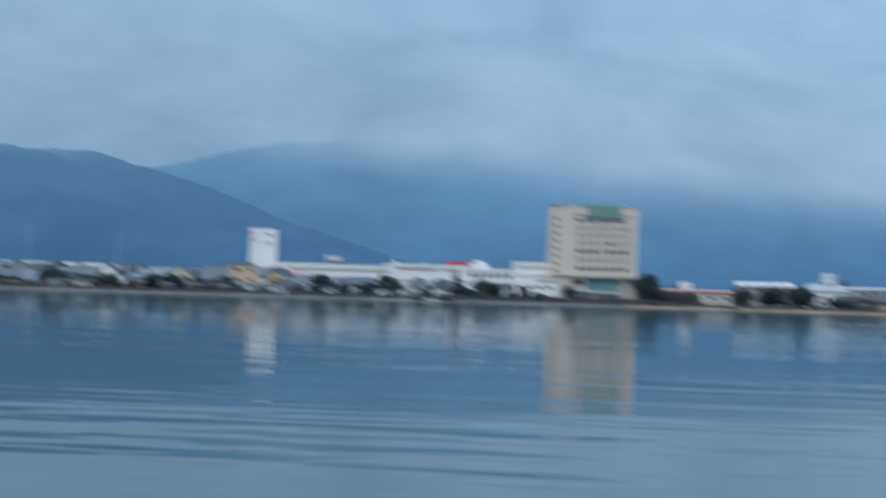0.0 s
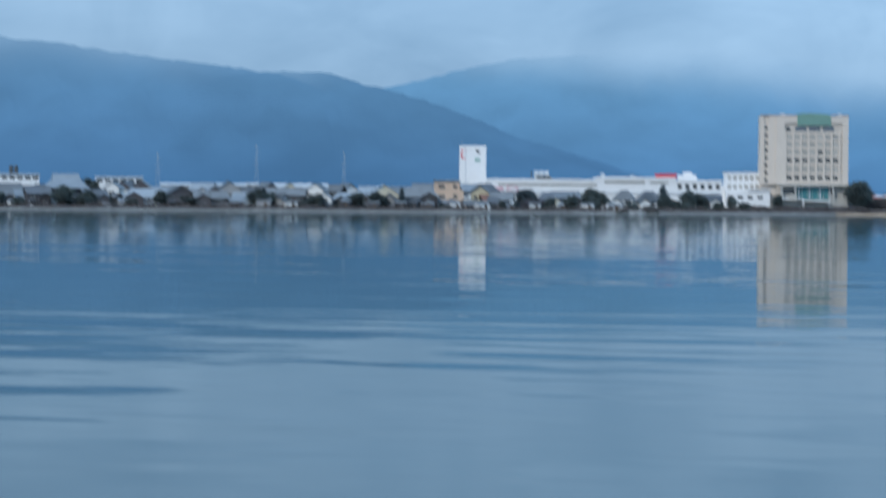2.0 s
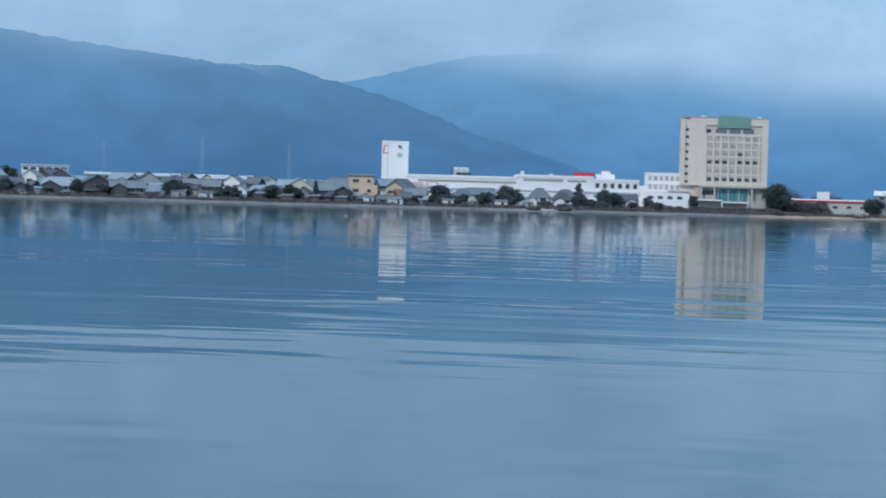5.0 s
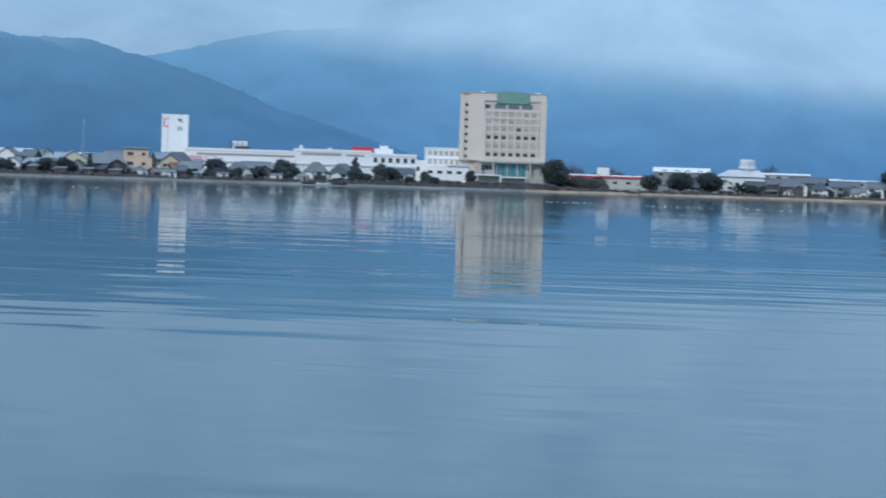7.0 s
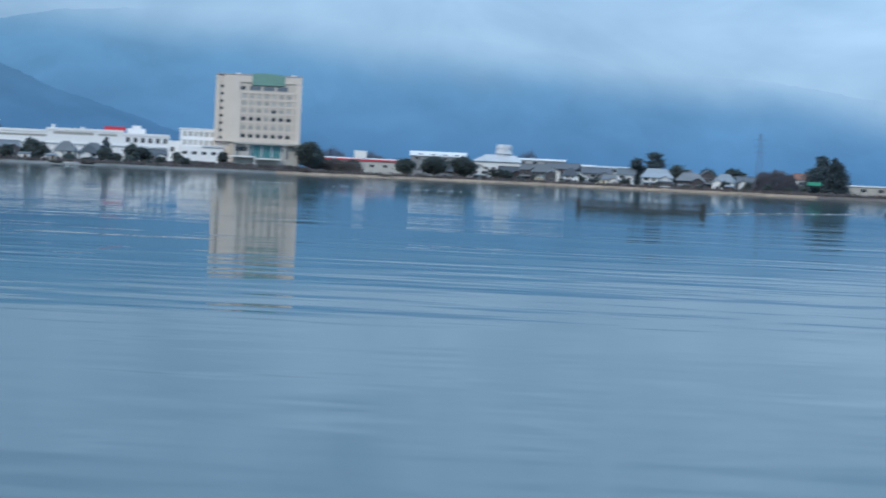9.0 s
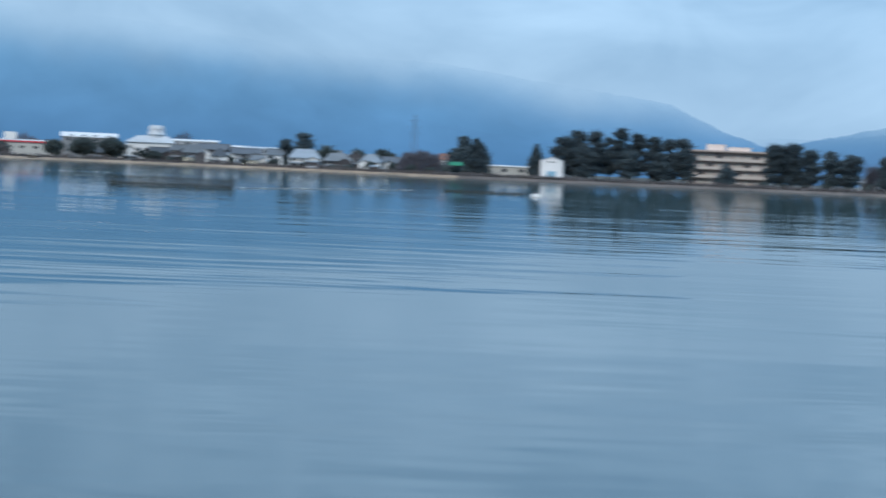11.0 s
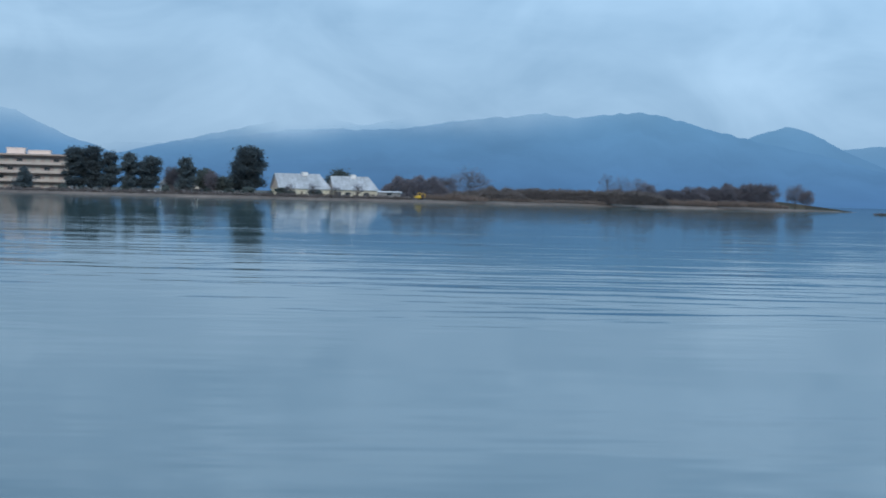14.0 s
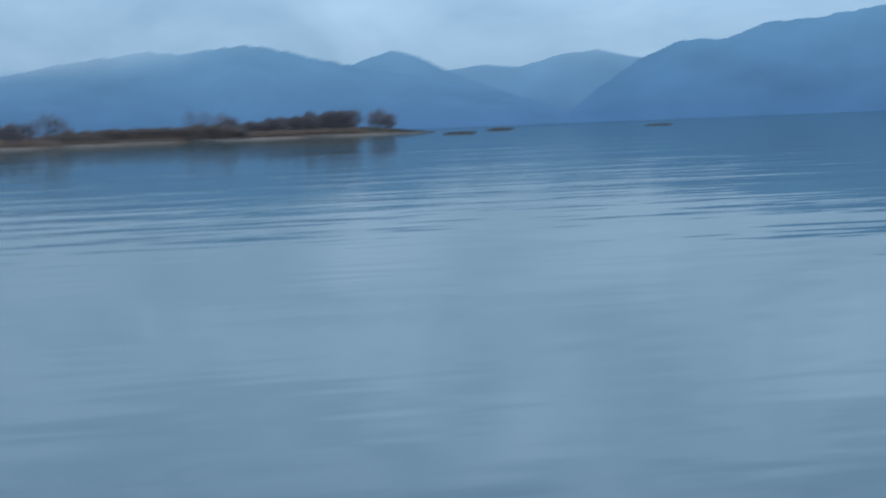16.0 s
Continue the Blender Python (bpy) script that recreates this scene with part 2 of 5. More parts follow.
def water_material():
    m = bpy.data.materials.new("lake_water")
    m.use_nodes = True
    n, l = m.node_tree.nodes, m.node_tree.links
    bsdf = n["Principled BSDF"]
    bsdf.inputs["Base Color"].default_value = (0.036, 0.079, 0.100, 1)
    bsdf.inputs["Roughness"].default_value, bsdf.inputs["IOR"].default_value = 0.025, 1.333
    geo = n.new("ShaderNodeNewGeometry")
    height = None

    def total(h, socket, weight):
        k = n.new("ShaderNodeMath")
        k.operation = "MULTIPLY_ADD"
        k.inputs[1].default_value, k.inputs[2].default_value = weight, -0.5 * weight
        l.new(socket, k.inputs[0])
        if h is None:
            return k.outputs[0]
        t = n.new("ShaderNodeMath")
        l.new(h, t.inputs[0])
        l.new(k.outputs[0], t.inputs[1])
        return t.outputs[0]

    # uneven low waves: stretch along the crests, fineness, rise in metres, turn in degrees
    for stretch, scale, rise, turn in (((0.66, 1.0, 1.0), 0.74, 0.0070, 14), ((0.52, 1.0, 1.0), 0.36, 0.0210, -10), ((0.34, 1.0, 1.0), 0.14, 0.0340, 4),
                                       ((0.35, 1.0, 1.0), 0.06, 0.026, -4), ((0.45, 1.0, 1.0), 1.35, 0.0022, 14)):
        mp = n.new("ShaderNodeMapping")
        mp.inputs["Scale"].default_value = stretch
        mp.inputs["Rotation"].default_value = (0, 0, radians(turn))
        tex = n.new("ShaderNodeTexNoise")
        tex.inputs["Scale"].default_value, tex.inputs["Detail"].default_value = scale, 0.4
        l.new(geo.outputs["Position"], mp.inputs["Vector"])
        l.new(mp.outputs[0], tex.inputs["Vector"])
        height = total(height, tex.outputs["Fac"], rise)
    mp = n.new("ShaderNodeMapping")
    mp.inputs["Scale"].default_value = (0.4, 1.0, 1.0)
    patch = n.new("ShaderNodeTexNoise")
    patch.inputs["Scale"].default_value, patch.inputs["Detail"].default_value = 0.045, 3.0
    l.new(geo.outputs["Position"], mp.inputs["Vector"])
    l.new(mp.outputs[0], patch.inputs["Vector"])
    calm = n.new("ShaderNodeMapRange")
    calm.inputs["From Min"].default_value, calm.inputs["From Max"].default_value = 0.38, 0.64
    calm.inputs["To Min"].default_value, calm.inputs["To Max"].default_value = 0.30, 1.70
    l.new(patch.outputs["Fac"], calm.inputs["Value"])
    product = n.new("ShaderNodeMath")
    product.operation = "MULTIPLY"
    l.new(height, product.inputs[0])
    l.new(calm.outputs[0], product.inputs[1])
    height = product.outputs[0]
    b = n.new("ShaderNodeBump")
    b.inputs["Strength"].default_value, b.inputs["Distance"].default_value = 1.0, WAVE
    l.new(height, b.inputs["Height"])
    l.new(b.outputs[0], bsdf.inputs["Normal"])
    silt = n.new("ShaderNodeBsdfDiffuse")
    silt.inputs["Color"].default_value = (0.048, 0.083, 0.086, 1)
    mix = n.new("ShaderNodeMixShader")
    mix.inputs[0].default_value = 0.26
    l.new(bsdf.outputs[0], mix.inputs[1])
    l.new(silt.outputs[0], mix.inputs[2])
    l.new(mix.outputs[0], n["Material Output"].inputs[0])
    return m


WAVE = 1.0
WATER = water_material()
SAND = material("beach_sand", (0.36, 0.26, 0.18), 0.9, 0.75, 0.05, 0.35, 0.05)
GRAVEL = material("grey_beach_gravel", (0.185, 0.178, 0.168), 0.9, 0.7, 0.05, 0.4, 0.05)
SHINGLE = material("dark_shingle", (0.15, 0.115, 0.095), 0.9, 0.7, 0.05, 0.4, 0.05)
EARTH = material("shore_earth", (0.085, 0.085, 0.072), 0.95, 0.35, 0.04, 0.5, 0.08)
WALL = {
    "white": material("white_plaster", (0.72, 0.73, 0.72), 0.8, 0.10, 0.15, 2.0, per_object=0.08),
    "cream": material("cream_plaster", (0.62, 0.58, 0.45), 0.8, 0.12, 0.15, 2.0, per_object=0.1),
    "grey": material("grey_cladding", (0.30, 0.31, 0.32), 0.8, 0.15, 0.2, 2.0, per_object=0.25),
    "brown": material("dark_timber_boards", (0.070, 0.066, 0.072), 0.8, 0.25, 0.3, 3.0, per_object=0.4),
    "orange": material("orange_stucco", (0.64, 0.47, 0.35), 0.8, 0.12, 0.2, 2.0),
    "yellow": material("yellow_stucco", (0.50, 0.45, 0.32), 0.8, 0.12, 0.2, 2.0)}
ROOF = {
    "grey": material("grey_clay_tiles", (0.165, 0.185, 0.205), 0.55, 0.2, 0.3, 3.5, 0.03, per_object=0.25),
    "dark": material("dark_clay_tiles", (0.10, 0.115, 0.135), 0.5, 0.2, 0.3, 3.5, 0.03, per_object=0.3),
    "blue": material("blue_grey_tiles", (0.225, 0.265, 0.305), 0.5, 0.18, 0.3, 3.5, 0.03, per_object=0.4),
    "orange_tile": material("weathered_red_tiles", (0.24, 0.13, 0.10), 0.7, 0.2, 0.3, 3.5, 0.03)}
PALE_GLASS = material("blue_grey_window_glass", (0.13, 0.16, 0.19), 0.12, 0.2, 0.3, 1.0)
PINK = material("faded_pink_sign", (0.66, 0.42, 0.46), 0.6, 0.08)
GLASS = material("dark_window_glass", (0.03, 0.04, 0.05), 0.08, 0.2, 0.3, 1.0)
BLIND = material("pale_blinds", (0.42, 0.41, 0.38), 0.5, 0.15, 0.4, 2.0, per_object=0.2)
FRAME = material("window_frame_paint", (0.35, 0.34, 0.32), 0.5, 0.1)
DOOR = material("door_wood", (0.10, 0.07, 0.05), 0.6, 0.2)
HOTEL = material("beige_hotel_tiles", (0.63, 0.56, 0.49), 0.6, 0.07, 0.08, 1.2)
HOTEL_B = material("tan_hotel_bands", (0.53, 0.475, 0.415), 0.6, 0.08, 0.08, 1.2)
GREEN = material("green_copper_roof", (0.17, 0.31, 0.265), 0.5, 0.15, 0.2, 2.0)
TEAL = material("teal_curtain_glass", (0.06, 0.20, 0.22), 0.12, 0.2, 0.2, 1.0)
PANEL = material("white_metal_panels", (0.80, 0.80, 0.80), 0.5, 0.06, 0.06, 0.8)
RED = material("red_sign_paint", (0.62, 0.05, 0.07), 0.45, 0.08)
# steel of the far pylons, with distance haze put into its pale blue colour
HAZED_STEEL = material("haze_paled_lattice", (0.30, 0.38, 0.47), 0.7, 0.1)
LATTICE = material("weathered_lattice_steel", (0.10, 0.125, 0.16), 0.7, 0.15)
DARKMETAL = material("dark_louvre_metal", (0.10, 0.11, 0.12), 0.5, 0.2, metal=0.3)
STEEL = material("galvanised_steel", (0.30, 0.32, 0.34), 0.5, 0.15, metal=0.5)
OCHRE = material("ochre_concrete", (0.40, 0.33, 0.30), 0.75, 0.15, 0.15, 2.0)
BALCONY = material("cream_balcony_rail", (0.50, 0.445, 0.41), 0.7, 0.12, 0.3, 2.0)
SALMON = material("salmon_plaster", (0.80, 0.68, 0.62), 0.8, 0.08)
CYAN = material("pale_blue_door", (0.25, 0.45, 0.58), 0.5, 0.1)
GREENCLOTH = material("green_awning", (0.03, 0.22, 0.13), 0.7, 0.15)
HALL_ROOF = material("weathered_hall_sheet", (0.40, 0.43, 0.465), 0.5, 0.4, 0.25, 1.2)
SHEET = material("silver_roof_sheet", (0.52, 0.55, 0.58), 0.45, 0.22, 0.12, 1.5)
BARK = material("tree_bark", (0.085, 0.072, 0.066), 0.9, 0.3, 1.0, 8.0)
NEEDLE = leafy(material("pine_needles", (0.095, 0.128, 0.145), 0.9, 0.35, 0.5, 2.0, per_object=0.25), (0.13, 0.165, 0.18))
LEAF = leafy(material("evergreen_leaves", (0.100, 0.128, 0.125), 0.9, 0.4, 0.5, 2.0, per_object=0.35), (0.14, 0.165, 0.16))
TWIG = material("bare_twigs", (0.122, 0.122, 0.150), 0.9, 0.3, 0.4, 2.0, per_object=0.2)
REED = material("dry_reeds", (0.155, 0.125, 0.112), 0.9, 0.35, 0.2, 1.5)
SCRUB = material("dark_scrub", (0.122, 0.112, 0.114), 0.9, 0.4, 0.2, 1.5)
RUBBER = material("tyre_rubber", (0.02, 0.02, 0.02), 0.8, 0.1)
YELLOW = material("yellow_machine_paint", (0.60, 0.38, 0.04), 0.45, 0.12)
WHITEGLOSS = material("white_float_plastic", (0.80, 0.80, 0.78), 0.4, 0.06)
NET = material("wet_net_and_stakes", (0.035, 0.038, 0.036), 0.8, 0.3, 0.8, 4.0)
STONE = material("dark_wet_stone", (0.035, 0.036, 0.036), 0.7, 0.35, 0.6, 3.0, 0.05)
LOGO_A = material("sign_mark_green", (0.35, 0.48, 0.44), 0.5, 0.05)
CARS = [material("car_paint_" + k, c, 0.25, 0.05) for k, c in
        (("white", (0.75, 0.75, 0.75)), ("silver", (0.42, 0.43, 0.45)), ("black", (0.03, 0.03, 0.035)))]


# ---- building helpers ----
def polar(b, d):
    return d * math.sin(radians(b)), d * math.cos(radians(b))


def box(bm, x0, x1, y0, y1, z0, z1):
    v = [bm.verts.new((x, y, z)) for x in (x0, x1) for y in (y0, y1) for z in (z0, z1)]
    for f in ((0, 1, 3, 2), (4, 6, 7, 5), (0, 4, 5, 1), (2, 3, 7, 6), (0, 2, 6, 4), (1, 5, 7, 3)):
        bm.faces.new([v[i] for i in f])


def prism(bm, outline, y0, y1):
    """An outline in x and z drawn out along y."""
    a = [bm.verts.new((x, y0, z)) for x, z in outline]
    b = [bm.verts.new((x, y1, z)) for x, z in outline]
    bm.faces.new(a)
    bm.faces.new(b[::-1])
    for i in range(len(a)):
        j = (i + 1) % len(a)
        bm.faces.new((a[j], a[i], b[i], b[j]))


def prism_x(bm, outline, x0, x1):
    """An outline in y and z drawn out along x."""
    a = [bm.verts.new((x0, y, z)) for y, z in outline]
    b = [bm.verts.new((x1, y, z)) for y, z in outline]
    bm.faces.new(a[::-1])
    bm.faces.new(b)
    for i in range(len(a)):
        j = (i + 1) % len(a)
        bm.faces.new((a[i], a[j], b[j], b[i]))


def tube(bm, points, radii, sides=6):
    rings = []
    for i, p in enumerate(points):
        p = Vector(p)
        way = (Vector(points[min(i + 1, len(points) - 1)]) - Vector(points[max(i - 1, 0)])).normalized()
        side = way.orthogonal().normalized()
        up = way.cross(side)
        rings.append([bm.verts.new(p + radii[i] * (math.cos(a) * side + math.sin(a) * up))
                      for a in (2 * math.pi * k / sides for k in range(sides))])
    for r, s in zip(rings, rings[1:]):
        for k in range(sides):
            bm.faces.new((r[k], r[(k + 1) % sides], s[(k + 1) % sides], s[k]))
    bm.faces.new(rings[0][::-1])
    bm.faces.new(rings[-1])


def mesh_of(bm, name, mat, smooth=False):
    bmesh.ops.recalc_face_normals(bm, faces=bm.faces)
    me = bpy.data.meshes.new(name)
    bm.to_mesh(me)
    bm.free()
    me.materials.append(mat)
    if smooth:
        me.polygons.foreach_set("use_smooth", [True] * len(me.polygons))
    return me


def part(name, bm, mat, parent, label="", smooth=False, at=None):
    me = bm if isinstance(bm, bpy.types.Mesh) else mesh_of(bm, name, mat, smooth)
    ob = new(name, me)
    ob.parent = parent
    if at is not None:
        ob.location = at
    return tagged(ob, label)


def thing(name, b, d, z, label, category, group="", turn=0.0):
    x, y = polar(b, d)
    ob = new(name)
    ob.empty_display_size = 0.5
    ob.matrix_world = pose(x, y, z, 0, 0, -b + turn)
    return tagged(ob, label, category, group)


def quads_mesh(name, verts, mat):
    """A mesh of loose four-sided leaves from an array of shape (n, 4, 3)."""
    n = len(verts)
    me = bpy.data.meshes.new(name)
    me.vertices.add(4 * n)
    me.vertices.foreach_set("co", verts.reshape(-1))
    me.loops.add(4 * n)
    me.loops.foreach_set("vertex_index", np.arange(4 * n))
    me.polygons.add(n)
    me.polygons.foreach_set("loop_start", np.arange(0, 4 * n, 4))
    me.polygons.foreach_set("loop_total", np.full(n, 4))
    me.materials.append(mat)
    me.update(calc_edges=True)
    return me


def leaf_quads(centres, size, rng, flat=0.0, slim=0.6):
    n = len(centres)
    u = rng.normal(size=(n, 3))
    u[:, 2] *= 1 - flat
    u /= np.linalg.norm(u, axis=1)[:, None]
    w = rng.normal(size=(n, 3))
    w -= (w * u).sum(1)[:, None] * u
    w /= np.linalg.norm(w, axis=1)[:, None]
    s = size * rng.uniform(0.6, 1.3, (n, 1))
    return np.stack([centres - u * s - w * s * slim, centres + u * s - w * s * slim, centres + u * s + w * s * slim, centres - u * s + w * s * slim], 1)


def twig_quads(feet, ways, length, width, rng):
    n = len(feet)
    ways = ways / np.linalg.norm(ways, axis=1)[:, None]
    side = np.cross(ways, rng.normal(size=(n, 3)))
    side *= width / 2 / np.linalg.norm(side, axis=1)[:, None]
    tips = feet + ways * length[:, None]
    return np.stack([feet - side, feet + side, tips + side * 0.4, tips - side * 0.4], 1)


# ---- the lay of the land ----
SHORE_B = (-40, -25, -20, -16, -13, -11, -8.5, -6, -4, -2, 0.5, 2.5, 5, 8, 11, 14, 16, 18, 20, 22, 23.2, 24.0)
SHORE_D = (1060, 1052, 1050, 1048, 1090, 1135, 1180, 1255, 1285, 1262, 1165, 1085, 1066, 1078, 1084, 1088, 1105, 1150, 1205, 1255, 1285, 1330)
GROUND = 1.2


def shore(b):
    return float(np.interp(b, SHORE_B, SHORE_D)) + 2.5 * math.sin(b * 9.1) + 1.5 * math.sin(b * 23.7 + 1)


def strip(name, offsets, heights, b0, b1, step, mat, limit=None):
    """A sheet that follows the shore: rows at offsets inland, with their heights."""
    cols = np.arange(b0, b1 + step / 2, step)
    verts, faces, k = [], [], len(offsets)
    for b in cols:
        far = limit(b) if limit else 1e9
        for o, h in zip(offsets, heights):
            d = shore(b) + min(o, far)
            x, y = polar(b, d)
            h2 = h * min(1.0, max(0.0, (24.0 - b) / 1.6)) if h > 0 else h
            verts.append((x, y, h2 + (0.12 * noise.noise((x * 0.08, y * 0.08, 0)) if o > 0 else 0)))
    for i in range(len(cols) - 1):
        for j in range(k - 1):
            a = i * k + j
            faces.append((a, a + k, a + k + 1, a + 1))
    me = bpy.data.meshes.new(name)
    me.from_pydata(verts, [], faces)
    me.materials.append(mat)
    me.polygons.foreach_set("use_smooth", [True] * len(me.polygons))
    return new(name, me)


bm = bmesh.new()
bmesh.ops.create_grid(bm, x_segments=8, y_segments=8, size=6000)
tagged(part("water", bm, WATER, None), "calm grey-blue lake with faint long ripples", "lake", kind="structure")
for b0, b1, mat, label in ((-40, -8.8, GRAVEL, "narrow grey gravel beach below the town"), (-8.8, 2.2, SAND, "tan sand beach round the bay"),
                           (2.2, 24.0, SHINGLE, "narrow dark shingle beach along the point")):
    tagged(strip("beach", (-14, 0, 3, 9, 16), (-0.9, -0.02, 0.30, 0.65, 1.05), b0, b1, 0.05, mat), label, "beach", kind="structure")
tagged(strip("ground", (15, 22, 60, 300, 1200, 2500), (1.02, 1.18, 1.2, 1.25, 2.0, 4.0), -40, 23.9, 0.1, EARTH,
             limit=lambda b: 2600 if b < 15.5 else float(np.interp(b, (15.5, 20, 23, 23.9), (700, 260, 130, 24)))),
       "dark flat shore land with rough grass", "ground", kind="structure")


# ---- far hills ----
def ridge(name, d, run, profile, mat, label, seed, rough=2.5, gully=0.16):
    bs, hs = zip(*sorted(profile))
    cols = np.arange(bs[0], bs[-1], 0.035)
    rows = np.linspace(0, 1, 22)
    verts, faces = [], []
    for b in cols:
        top = float(np.interp(b, bs, hs)) + rough * noise.fractal((b * 4.0, seed, 0.3), 1.0, 2.0, 4)
        for s in rows:
            g = 1 - gully * math.sin(math.pi * s) * (0.5 + noise.fractal((b * 1.6 + s * 0.8, s * 1.2, seed), 0.9, 2.1, 4))
            x, y = polar(b, d - run * (1 - s))
            verts.append((x, y, -3 + (top + 3) * s ** 0.85 * g))
        x, y = polar(b, d + 40)
        verts.append((x, y, -3))
    k = len(rows) + 1
    for i in range(len(cols) - 1):
        for j in range(k - 1):
            a = i * k + j
            faces.append((a, a + k, a + k + 1, a + 1))
    me = bpy.data.meshes.new(name)
    me.from_pydata(verts, [], faces)
    me.materials.append(mat)
    me.polygons.foreach_set("use_smooth", [True] * len(me.polygons))
    return tagged(new(name, me), label, "mountain", kind="structure")


# haze painted in: each slope glows from its low to its high colour
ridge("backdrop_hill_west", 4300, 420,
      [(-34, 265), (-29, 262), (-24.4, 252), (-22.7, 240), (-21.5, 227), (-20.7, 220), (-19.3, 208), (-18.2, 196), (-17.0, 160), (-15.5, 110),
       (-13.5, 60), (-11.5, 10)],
      hazy_hill_material("hazed_wooded_slope_west", (0.068, 0.186, 0.388), (0.140, 0.318, 0.540), 260, (140, 300)),
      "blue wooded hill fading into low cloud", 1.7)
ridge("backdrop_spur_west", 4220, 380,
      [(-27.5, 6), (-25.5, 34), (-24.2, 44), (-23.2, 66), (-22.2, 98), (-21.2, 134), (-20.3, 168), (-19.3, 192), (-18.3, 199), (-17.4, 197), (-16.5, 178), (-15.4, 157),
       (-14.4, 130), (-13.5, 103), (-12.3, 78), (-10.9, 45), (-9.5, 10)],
      hazy_hill_material("hazed_wooded_spur", (0.067, 0.185, 0.385), (0.134, 0.308, 0.525), 230, (110, 290), -0.42, -1290),
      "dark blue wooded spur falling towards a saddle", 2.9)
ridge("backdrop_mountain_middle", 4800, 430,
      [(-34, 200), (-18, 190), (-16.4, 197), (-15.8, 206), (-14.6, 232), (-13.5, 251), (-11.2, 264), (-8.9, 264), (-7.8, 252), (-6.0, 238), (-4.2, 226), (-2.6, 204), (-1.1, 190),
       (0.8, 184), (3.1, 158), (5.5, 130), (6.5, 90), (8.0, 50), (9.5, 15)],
      hazy_hill_material("hazed_wooded_slope_middle", (0.074, 0.202, 0.412), (0.165, 0.375, 0.62), 250, (156, 288), 0.088, -1000, thicker=0.30),
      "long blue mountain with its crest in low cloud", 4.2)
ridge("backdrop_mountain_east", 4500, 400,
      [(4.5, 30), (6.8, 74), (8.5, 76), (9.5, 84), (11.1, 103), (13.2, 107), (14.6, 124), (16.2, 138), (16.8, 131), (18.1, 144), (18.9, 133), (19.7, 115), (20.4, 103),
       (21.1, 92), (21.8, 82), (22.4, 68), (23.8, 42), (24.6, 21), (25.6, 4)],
      hazy_hill_material("hazed_wooded_slope_east", (0.088, 0.218, 0.455), (0.158, 0.362, 0.615), 150, (86, 202), -0.16, 1330),
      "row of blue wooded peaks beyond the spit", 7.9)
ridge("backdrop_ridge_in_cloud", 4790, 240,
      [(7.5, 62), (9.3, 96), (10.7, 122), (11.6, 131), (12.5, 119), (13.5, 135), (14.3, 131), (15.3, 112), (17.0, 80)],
      hazy_hill_material("hazed_slope_in_cloud", (0.100, 0.245, 0.48), (0.170, 0.375, 0.625), 140, (46, 130)),
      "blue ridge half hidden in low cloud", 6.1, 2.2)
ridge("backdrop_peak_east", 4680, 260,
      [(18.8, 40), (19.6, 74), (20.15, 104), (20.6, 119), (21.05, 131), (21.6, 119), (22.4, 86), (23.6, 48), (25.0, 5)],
      hazy_hill_material("hazed_wooded_peak", (0.090, 0.222, 0.45), (0.160, 0.360, 0.61), 140, (96, 190)),
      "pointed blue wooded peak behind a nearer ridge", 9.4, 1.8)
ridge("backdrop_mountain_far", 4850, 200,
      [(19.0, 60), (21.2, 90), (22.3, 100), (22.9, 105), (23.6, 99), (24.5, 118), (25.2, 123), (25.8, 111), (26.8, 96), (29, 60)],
      hazy_hill_material("hazed_far_slope", (0.100, 0.245, 0.48), (0.180, 0.385, 0.645), 125, (60, 190)),
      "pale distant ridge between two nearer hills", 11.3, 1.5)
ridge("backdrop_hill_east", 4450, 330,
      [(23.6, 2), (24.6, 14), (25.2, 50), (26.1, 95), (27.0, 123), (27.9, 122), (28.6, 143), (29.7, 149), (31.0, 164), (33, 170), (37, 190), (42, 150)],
      hazy_hill_material("hazed_wooded_slope_right", (0.082, 0.212, 0.45), (0.140, 0.335, 0.59), 165, (112, 240)),
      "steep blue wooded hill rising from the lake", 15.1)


# ---- shared window and door meshes ----
def plate(bm, xs, zs, solid, y0, y1):
    """A flat plate with openings: the cells of the grid xs by zs for which solid(i, j) holds, in one piece."""
    nx, nz = len(xs) - 1, len(zs) - 1
    made = {}

    def at(i, j, y):
        if (i, j, y) not in made:
            made[i, j, y] = bm.verts.new((xs[i], y, zs[j]))
        return made[i, j, y]
    full = {(i, j) for i in range(nx) for j in range(nz) if solid(i, j)}
    for i, j in full:
        ring = ((i, j), (i + 1, j), (i + 1, j + 1), (i, j + 1))
        bm.faces.new([at(*c, y0) for c in ring])
        bm.faces.new([at(*c, y1) for c in ring[::-1]])
        for k, (di, dj) in enumerate(((0, -1), (1, 0), (0, 1), (-1, 0))):
            if (i + di, j + dj) not in full:
                p, q = ring[k], ring[(k + 1) % 4]
                bm.faces.new((at(*p, y0), at(*p, y1), at(*q, y1), at(*q, y0)))


def window_meshes(w, h, lights=2):
    fr, pa = bmesh.new(), bmesh.new()
    xs = [-w / 2 - 0.1]
    for k in range(lights):
        xs += [-w / 2 + w * k / lights + (0.04 if k else 0), -w / 2 + w * (k + 1) / lights - (0.04 if k < lights - 1 else 0)]
    xs.append(w / 2 + 0.1)
    plate(fr, xs, (-0.12, 0, h, h + 0.1), lambda i, j: j != 1 or i % 2 == 0, -0.09, 0.03)
    box(pa, -w / 2, w / 2, -0.03, 0.02, 0, h)
    return mesh_of(fr, "window_frame", FRAME), mesh_of(pa, "pane", GLASS)


